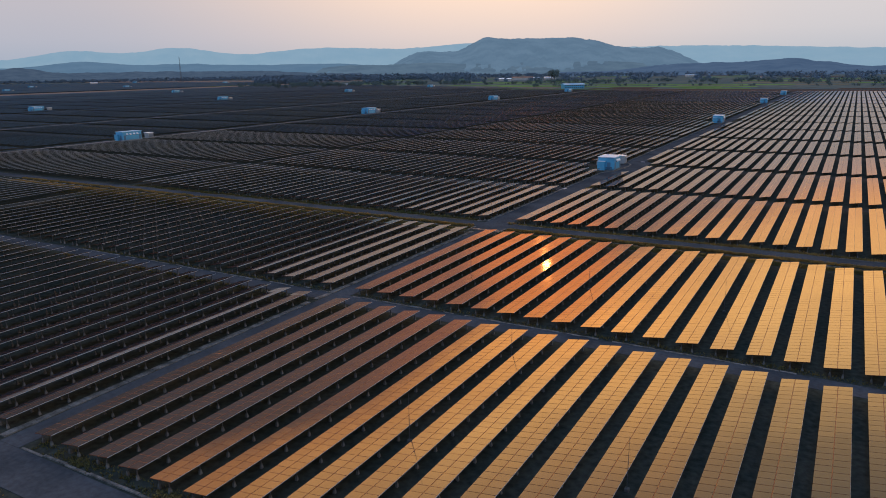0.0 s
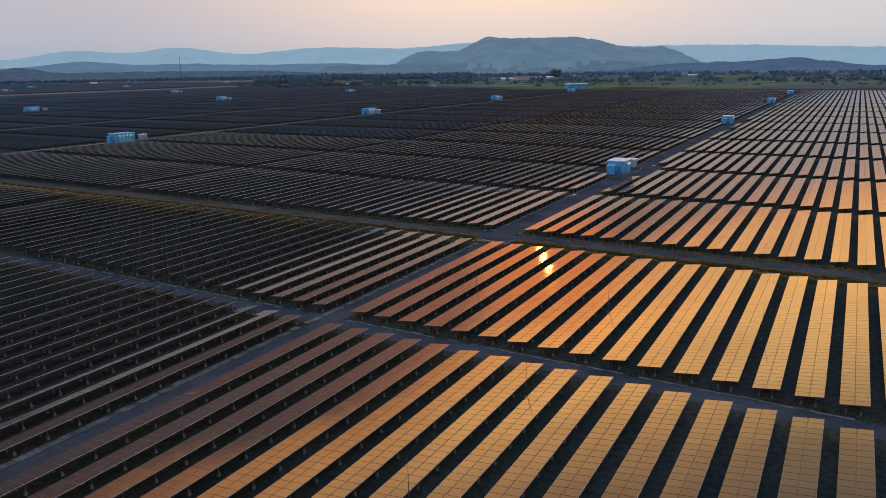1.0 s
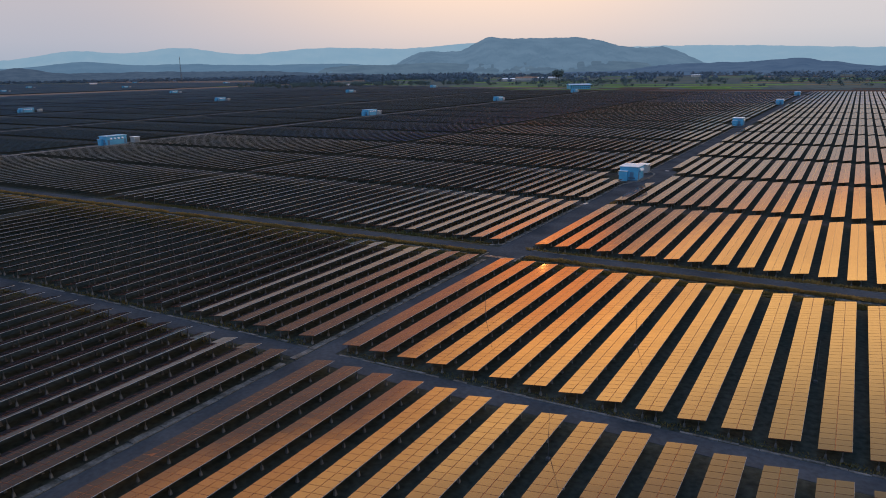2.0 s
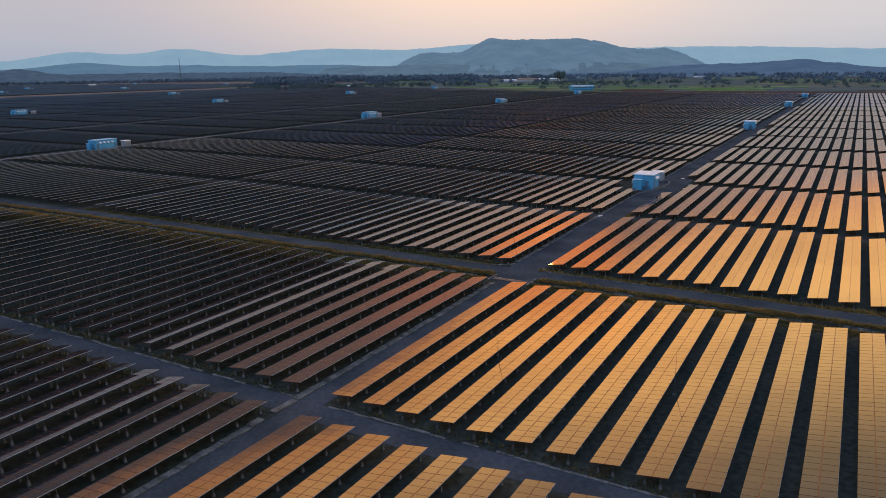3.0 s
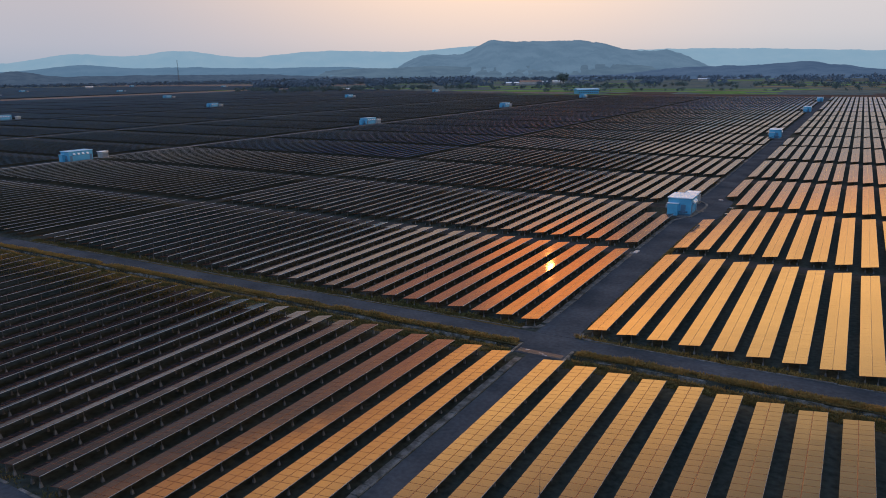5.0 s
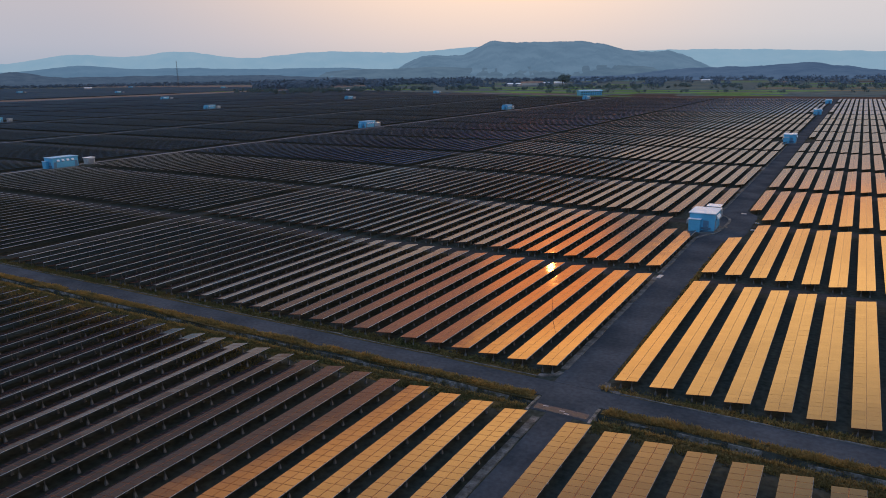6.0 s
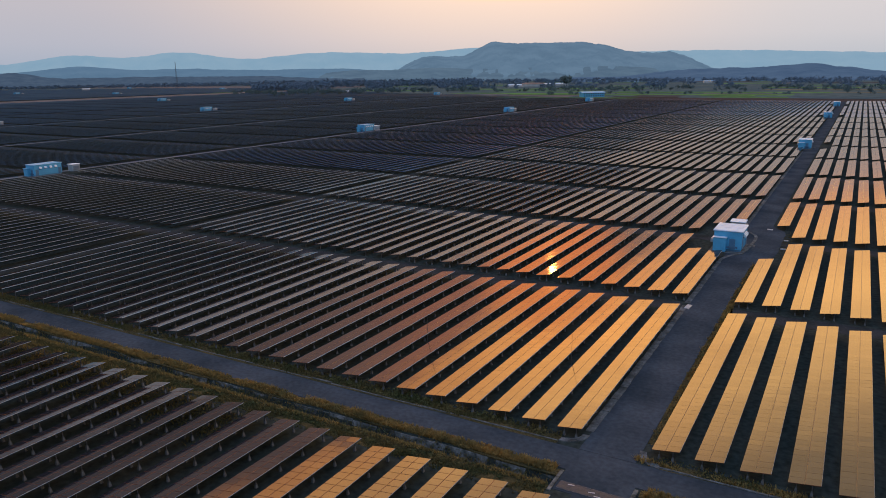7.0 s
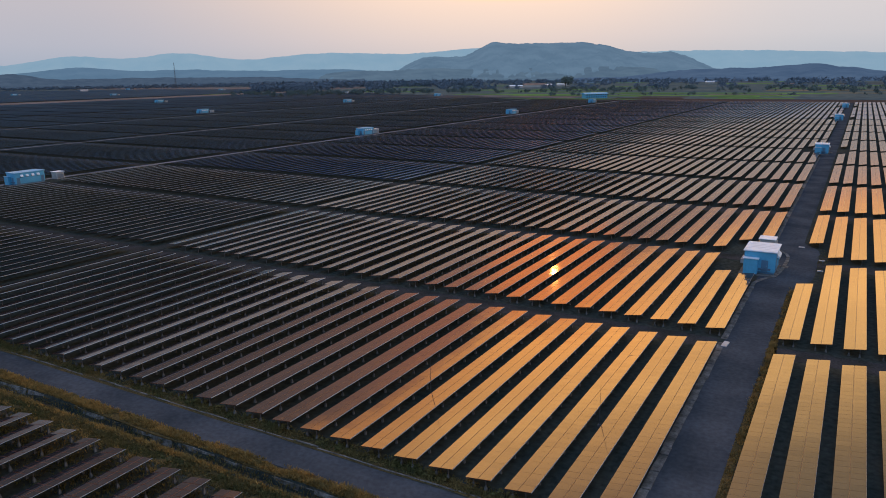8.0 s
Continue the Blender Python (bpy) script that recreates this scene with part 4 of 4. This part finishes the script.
def office(x, y, rz):
    """The long two-storey building with a blue roof at the field's far edge."""
    top = tagged(new("office_building"), "long two-storey building with turquoise blue roof beyond the field", "building")
    top.matrix_basis = pose(x, y, 0, 0, 0, rz)
    wall = child("wall", bevel_box(-16, -5, -0.1, 16, 5, 5.6, 0.05, [BLUE]), top)
    p = Pile()
    p.hull([(-17.5, -6.2, 5.6), (17.5, -6.2, 5.6), (17.5, 6.2, 5.6), (-17.5, 6.2, 5.6)], [(-17.3, -0.2, 7.4), (17.3, -0.2, 7.4), (17.3, 0.2, 7.4), (-17.3, 0.2, 7.4)])
    child("roof", p.mesh("roof", BLUE), top, "turquoise blue sheet roof")
    w = Pile()
    w.box(-0.9, -5.06, 0, 0.9, -5.0, 1.3)
    wm = w.mesh("window", DARK)
    for i in range(9):
        for z in (1.0, 3.7):
            child("window", wm, wall, m=Matrix.Translation((-13.6 + i * 3.4, 0, z)))


office(-297, 936, 47)


def shed(x, y, rz, L, W, H, roof_mat, label):
    top = tagged(new("shed"), label, "building", "sheds on the plain")
    top.matrix_basis = pose(x, y, 0, 0, 0, rz)
    child("wall", bevel_box(-L / 2, -W / 2, -0.1, L / 2, W / 2, H, 0.05, [WALLPAINT]), top)
    p = Pile()
    p.hull([(-L / 2 - 1, -W / 2 - 1, H), (L / 2 + 1, -W / 2 - 1, H), (L / 2 + 1, W / 2 + 1, H), (-L / 2 - 1, W / 2 + 1, H)],
           [(-L / 2 - 1, -0.2, H + W * 0.17), (L / 2 + 1, -0.2, H + W * 0.17), (L / 2 + 1, 0.2, H + W * 0.17), (-L / 2 - 1, 0.2, H + W * 0.17)])
    child("roof", p.mesh("roof", roof_mat), top)


for az, dist, L, W, H, mat, label in ((24.2, 1650, 40, 18, 5, ROOFWHITE, "long pale-roofed shed among trees on the plain"), (22.0, 1750, 46, 18, 5, ROOFWHITE, "long pale-roofed shed among trees on the plain"),
                                      (20.6, 1800, 40, 18, 5, ROOFWHITE, "pale-roofed shed among trees on the plain"), (22.8, 1700, 70, 24, 7, RUST, "brown-roofed shed among trees on the plain"),
                                      (31.5, 2300, 40, 16, 6, ROOFWHITE, "pale-roofed shed at the foot of the hill"), (37.5, 1330, 16, 9, 4, ROOFWHITE, "small pale-roofed house among the trees"),
                                      (41.0, 1400, 14, 8, 4, RUST, "small brown-roofed house among the trees"), (4.6, 1700, 26, 12, 4, RUST, "pale-roofed farm shed behind green fields"),
                                      (9.9, 2000, 30, 12, 5, ROOFWHITE, "pale-roofed farm shed behind green fields"), (56.0, 2050, 24, 10, 5, ROOFWHITE, "pale-roofed house below the low hills")):
    x, y = polar(az, dist)
    shed(x, y, az + 8, L * 0.7, W * 0.7, H * 0.8, mat, label)


def lattice_mast(x, y, h):
    top = tagged(new("lattice_mast"), "tall thin lattice mast standing among far trees", "mast")
    top.location = (x, y, 0)
    for a, b in ((-1, -1), (1, -1), (1, 1), (-1, 1)):
        p = Pile()
        p.tube((a * 1.7, b * 1.7, -0.2), (a * 0.4, b * 0.4, h * 0.93), 0.2, 0.14, 4)
        child("leg", p.mesh("leg", STEEL), top)
    p = Pile()
    for i in range(16):
        z0, z1 = h * 0.93 * i / 16, h * 0.93 * (i + 1) / 16
        r0, r1 = 1.7 - 1.3 * i / 16, 1.7 - 1.3 * (i + 1) / 16
        for s in (-1, 1):
            p.tube((-r0, s * r0, z0), (r1, s * r1, z1), 0.07, 0.07, 3)
            p.tube((s * r0, -r0, z0), (s * r1, r1, z1), 0.07, 0.07, 3)
    child("bracing", p.mesh("bracing", STEEL), top)
    p = Pile()
    p.tube((0, 0, h * 0.9), (0, 0, h), 0.7, 0.5, 6)
    child("antenna", p.mesh("antenna", STEEL), top)


lattice_mast(*polar(49.9, 2050), 70)


# ------------------------------------------------------------ culvert bridge and ditch
def culvert():
    top = tagged(new("culvert_bridge"), "flat asphalt culvert over the ditch with a worn steel grate", "bridge", kind="structure")
    child("deck", bevel_box(-2.6, 42.35, -0.25, 3.6, 45.87, 0.036, 0.02, [ASPHALT]), top, "grey asphalt deck")
    grate = child("drain_grate", bevel_box(-2.35, 42.75, -0.1, 3.3, 43.85, 0.052, 0.01, [DARK]), top, "dark steel grate across the road")
    edge = bevel_box(0, -0.035, -0.1, 1.3, 0.035, 0.068, 0.012, [FOOTING])
    for i in range(4):
        child("grate_edge", edge, grate, "chipped grey concrete edge", Matrix.Translation((-2.35 + i * 1.42, 42.71, random.uniform(-0.01, 0.0))) @ Matrix.Rotation(random.gauss(0, 0.012), 4, "Z"))
        child("grate_edge", edge, grate, "chipped grey concrete edge", Matrix.Translation((-2.35 + i * 1.42, 43.88, random.uniform(-0.03, -0.015))) @ Matrix.Rotation(random.gauss(0, 0.012), 4, "Z"))
    bar = bevel_box(-0.02, 42.8, 0.0, 0.02, 43.8, 0.066, 0.005, [DARK])
    for i in range(27):
        child("grate_bar", bar, grate, m=Matrix.Translation((-2.2 + i * 0.205, 0, 0)))
    plate = bevel_box(-0.28, -0.06, 0.04, 0.28, 0.06, 0.072, 0.01, [GREYBOX])
    for x, y, turn in ((-1.3, 43.6, 9), (0.6, 43.3, 14), (1.2, 42.9, 5)):
        child("worn_plate", plate, grate, "worn pale scrap of steel plate", Matrix.Translation((x, y, 0)) @ Matrix.Rotation(radians(turn), 4, "Z"))
    child("wing_wall", bevel_box(-2.95, 42.0, -0.7, -2.62, 45.5, 0.10, 0.03, [DITCH]), top, "stained concrete wing wall")
    child("wing_wall", bevel_box(3.62, 42.0, -0.7, 3.95, 45.5, 0.12, 0.03, [DITCH]), top, "stained concrete wing wall")


culvert()


def ditch_lining():
    """Cast slabs leaning on the road side of the ditch."""
    top = tagged(new("ditch_lining"), "stained concrete slabs lining the roadside ditch", "ditch", kind="structure")
    p = Pile()
    p.hull([(0, 44.33, -0.78), (2.94, 44.33, -0.78), (2.94, 44.45, -0.78), (0, 44.45, -0.78)], [(0, 44.56, -0.10), (2.94, 44.56, -0.10), (2.94, 44.70, -0.10), (0, 44.70, -0.10)])
    me = p.mesh("slab", DITCH)
    for i in list(range(-38, -1)) + list(range(2, 32)):
        x = i * 3.0 + (-0.7 if i < 0 else -1.4)
        child("slab", me, top, m=Matrix.Translation((x, random.gauss(0, 0.06), random.uniform(-0.16, 0.05))) @ Matrix.Rotation(random.gauss(0, 0.02), 4, "Z"))


ditch_lining()


def lightning_rod(x, y, h):
    top = tagged(new("lightning_rod"), "thin dark steel lightning rod standing between solar tables", "lightning rod", "lightning rods")
    top.location = (x, y, 0)
    p = Pile()
    p.taper(0, 0, -0.1, 0.25, 0.2, 0.16)
    child("footing", p.mesh("footing", FOOTING), top, "small concrete footing")
    p = Pile()
    p.tube((0, 0, 0.2), (0, 0, h * 0.55), 0.035, 0.03, 6)
    child("pole", p.mesh("pole", STEEL), top)
    p = Pile()
    p.tube((0, 0, h * 0.55), (0, 0, h), 0.022, 0.012, 6)
    child("tip", p.mesh("tip", STEEL), top)


for x, y in ((12.95, 12.6), (31.5, 14.2), (50.2, 13.0), (31.6, -35.0), (31.8, -13.8), (50.2, -33.4), (-9.95, 67.4), (-28.6, 65.2)):
    lightning_rod(x, y, 4.6)


def cover_slab(x, y, w, l, rz):
    """A pale concrete cover lying beside the road."""
    ob = tagged(new("cover_slab", bevel_box(-w / 2, -l / 2, -0.05, w / 2, l / 2, 0.16, 0.02, [GREYBOX])), "pale concrete cover slab lying beside the asphalt road", "slab", "cover slabs")
    ob.matrix_basis = pose(x, y, 0, 0, 0, rz)


for x, y, w, l, rz in ((-2.45, 96.9, 0.7, 2.0, -4), (2.3, 159.4, 1.1, 0.6, 0), (6.4, 149.4, 1.0, 0.5, 0), (6.5, 141.5, 1.0, 0.5, 0)):
    cover_slab(x, y, w, l, rz)


# ------------------------------------------------------------ grass
def tufts(name, areas, mat, label, seed, size=(0.15, 0.4)):
    """Blades in clumps over the given (x0, x1, y0, y1, count) stretches, taller and thicker in patches."""
    r = random.Random(seed)
    p = Pile()
    for x0, x1, y0, y1, count in areas:
        for _ in range(count):
            x, y = r.uniform(x0, x1), r.triangular(y0 - 0.25, y1 + 0.25)
            if x1 - x0 < y1 - y0:
                x = r.triangular(x0 - 0.2, x1 + 0.2)
            patch = noise.noise((x * 0.22, y * 0.5, seed)) + 0.6 * noise.noise((x * 0.9, y * 1.1, seed + 9))
            if patch < -0.25 - 0.3 * r.random():
                continue
            z = -0.03 if not 42.9 < y < 44.75 else -0.4
            h = r.uniform(*size) * (1 + 1.1 * max(0.0, patch))
            for _ in range(4):
                a, lean, w = r.uniform(0, 6.28), r.uniform(0.1, 0.9) * h, r.uniform(0.02, 0.06)
                dx, dy = math.cos(a), math.sin(a)
                p.face([(x - dy * w, y + dx * w, z), (x + dy * w, y - dx * w, z), (x + dx * lean, y + dy * lean, z + h)])
    tagged(new(name, p.mesh(name, mat)), label, "grass", kind="stuff")


tufts("dry_grass", [(-115, -3.4, 44.7, 46.1, 34000), (4.6, 95, 44.7, 46.1, 28000), (-115, -3.4, 42.4, 43.5, 12000), (4.6, 95, 42.4, 43.5, 9000), (2.6, 3.4, 52, 130, 2500), (-160, -115, 44.7, 46.1, 9000), (-160, -115, 40.5, 43.4, 9000), (-118, -40, 38.5, 42.0, 2500), (2.3, 60, 50.1, 50.9, 1500),
                    (5.0, 95, 50.2, 51.5, 3000), (-110, 90, -64, -56.4, 9000)], DRYGRASS, "dry yellow grass along the ditch and road", 21, (0.08, 0.34))
tufts("weeds", [(-115, -3, 40.3, 42.9, 26000), (4, 95, 40.3, 42.9, 20000), (-115, 95, 43.4, 44.5, 3500), (-125, -35, 32.0, 42.0, 15000), (-115, -5, 50.35, 52.2, 14000), (4, 95, 50.3, 51.7, 3500), (3, 70, -51.6, -50.0, 4500),
                (3, 70, -3.7, -2.6, 1500), (-60, -3, -3.7, -2.6, 1500), (-60, -2.5, -8.6, -7.4, 1800), (5.5, 7.4, 134, 160, 250)], WEEDS, "low green weeds along the row ends", 22, (0.06, 0.24))


def scrub(name, areas, label, seed):
    """Small leafy bushes along the row ends: (x0, x1, y0, y1, count)."""
    r = random.Random(seed)
    p = Pile()
    for x0, x1, y0, y1, count in areas:
        for _ in range(count):
            x, y = r.uniform(x0, x1), r.uniform(y0, y1)
            if noise.noise((x * 0.15, y * 0.3, seed)) < -0.1:
                continue
            h = r.uniform(0.2, 0.55)
            crown_faces(p, x, y, -0.05, h, h * r.uniform(1.2, 2.2), r, 40, 0.10)
    tagged(new(name, p.mesh(name, WEEDS)), label, "bushes", kind="stuff")


# ------------------------------------------------------------ trees
def crown_faces(p, cx, cy, z0, h, w, r, leaves, size, mat=0):
    """Leaf clumps gathered in a few uneven lobes."""
    lobes = [(cx + r.gauss(0, w * 0.24), cy + r.gauss(0, w * 0.24), z0 + h * r.uniform(0.3, 0.8), w * r.uniform(0.22, 0.36)) for _ in range(6)]
    for _ in range(leaves):
        lx, ly, lz, lr = r.choice(lobes)
        d = Vector((r.gauss(0, 1), r.gauss(0, 1), r.gauss(0, 0.8))).normalized() * (lr * r.uniform(0.5, 1.05))
        c = Vector((lx, ly, lz)) + d
        s = size * r.uniform(0.5, 1.2)
        a = Vector((r.gauss(0, 1), r.gauss(0, 1), r.gauss(0, 1))).normalized()
        b = a.orthogonal().normalized()
        p.face([c + a * s, c + b * s, c - a * s * 0.9, c - b * s * 0.8], mat)


scrub("scrub", [(-100, -6, 50.8, 52.0, 150), (-100, -4, 41.2, 42.4, 90), (5, 80, 41.2, 42.4, 50), (3, 40, -51.4, -50.4, 40), (-40, -3, -9.2, -7.8, 40)], "small green bushes scattered along the row ends", 41)
# far foliage: distance haze put into a paler, bluer base colour
LEAF_FAR = material("haze_blued_foliage", (0.11, 0.16, 0.20), rough=0.9, second=(0.14, 0.18, 0.21), scale=0.03, fine=0.3, fine_scale=0.2, coords="World")


def woods(name, bands, mat, label, seed):
    """Belts of trees, too many and too far to count: (az from, az to, distance from, to, count, heights, gaps)."""
    r = random.Random(seed)
    p = Pile()
    for a0, a1, d0, d1, count, hs, gap in bands:
        for _ in range(count):
            az = r.uniform(a0, a1)
            if noise.noise((az * 0.55, d0 * 0.013, 7)) < gap:
                continue
            x, y = polar(az, r.uniform(d0, d1))
            h = r.uniform(*hs)
            crown_faces(p, x, y, h * 0.08, h * 0.92, h * r.uniform(0.9, 1.5), r, 56, h * 0.16)
            p.tube((x, y, -0.3), (x, y, h * 0.5), 0.25, 0.12, 4, 1)
    tagged(new(name, p.mesh(name, mat, BARK)), label, "trees", kind="stuff")


def tree(az, dist, h, seed):
    r = random.Random(seed)
    x, y = polar(az, dist)
    top = tagged(new("tree"), "dark green broad tree standing beyond the solar field", "tree", "trees beyond the field")
    top.location = (x, y, 0)
    p = Pile()
    p.tube((0, 0, -0.3), (0.1, 0, h * 0.42), h * 0.035, h * 0.022, 7)
    for _ in range(5):
        a = r.uniform(0, 6.28)
        p.tube((0.1, 0, h * r.uniform(0.28, 0.42)), (math.cos(a) * h * 0.3, math.sin(a) * h * 0.3, h * r.uniform(0.6, 0.8)), h * 0.016, h * 0.006, 5)
    child("trunk", p.mesh("trunk", BARK), top)
    p = Pile()
    crown_faces(p, 0, 0, h * 0.14, h * 0.86, h * 1.05, r, 320, h * 0.085)
    child("crown", p.mesh("crown", LEAF), top)


woods("near_woods", [(27.0, 46.0, 1290, 1440, 300, (3, 8), -0.2), (-6, 26, 1240, 1330, 200, (3, 7), -0.1), (-6, 24, 1075, 1100, 120, (2, 5), 0.0), (-6, 22, 1390, 1430, 160, (4, 8), -0.1)], LEAF, "dark green belts of trees beyond the solar field", 31)
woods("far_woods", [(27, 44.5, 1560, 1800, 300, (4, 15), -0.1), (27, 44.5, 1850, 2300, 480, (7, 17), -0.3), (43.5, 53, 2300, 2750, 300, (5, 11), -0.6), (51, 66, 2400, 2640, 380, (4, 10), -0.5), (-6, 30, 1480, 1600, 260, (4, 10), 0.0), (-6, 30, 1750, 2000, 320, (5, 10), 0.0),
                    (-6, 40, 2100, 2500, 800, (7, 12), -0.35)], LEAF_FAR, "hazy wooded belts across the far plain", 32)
for i, (az, dist, h) in enumerate(((25.8, 1290, 10), (27.0, 1300, 9), (28.3, 1280, 12), (29.5, 1270, 10), (31.0, 1265, 11), (32.2, 1260, 9), (33.9, 1240, 12), (35.0, 1230, 10), (36.4, 1220, 11), (37.9, 1210, 12),
                                   (39.3, 1200, 11), (40.4, 1190, 13), (41.6, 1185, 12), (42.4, 1180, 10), (43.0, 1175, 13), (20.4, 1700, 24), (20.2, 1720, 22), (3.0, 1180, 9), (7.2, 1200, 8), (0.6, 1150, 8), (-0.8, 1130, 10), (12.4, 1260, 8), (15.6, 1290, 9))):
    tree(az, dist, h if h > 20 else h * 0.75, 100 + i)

build_tables()
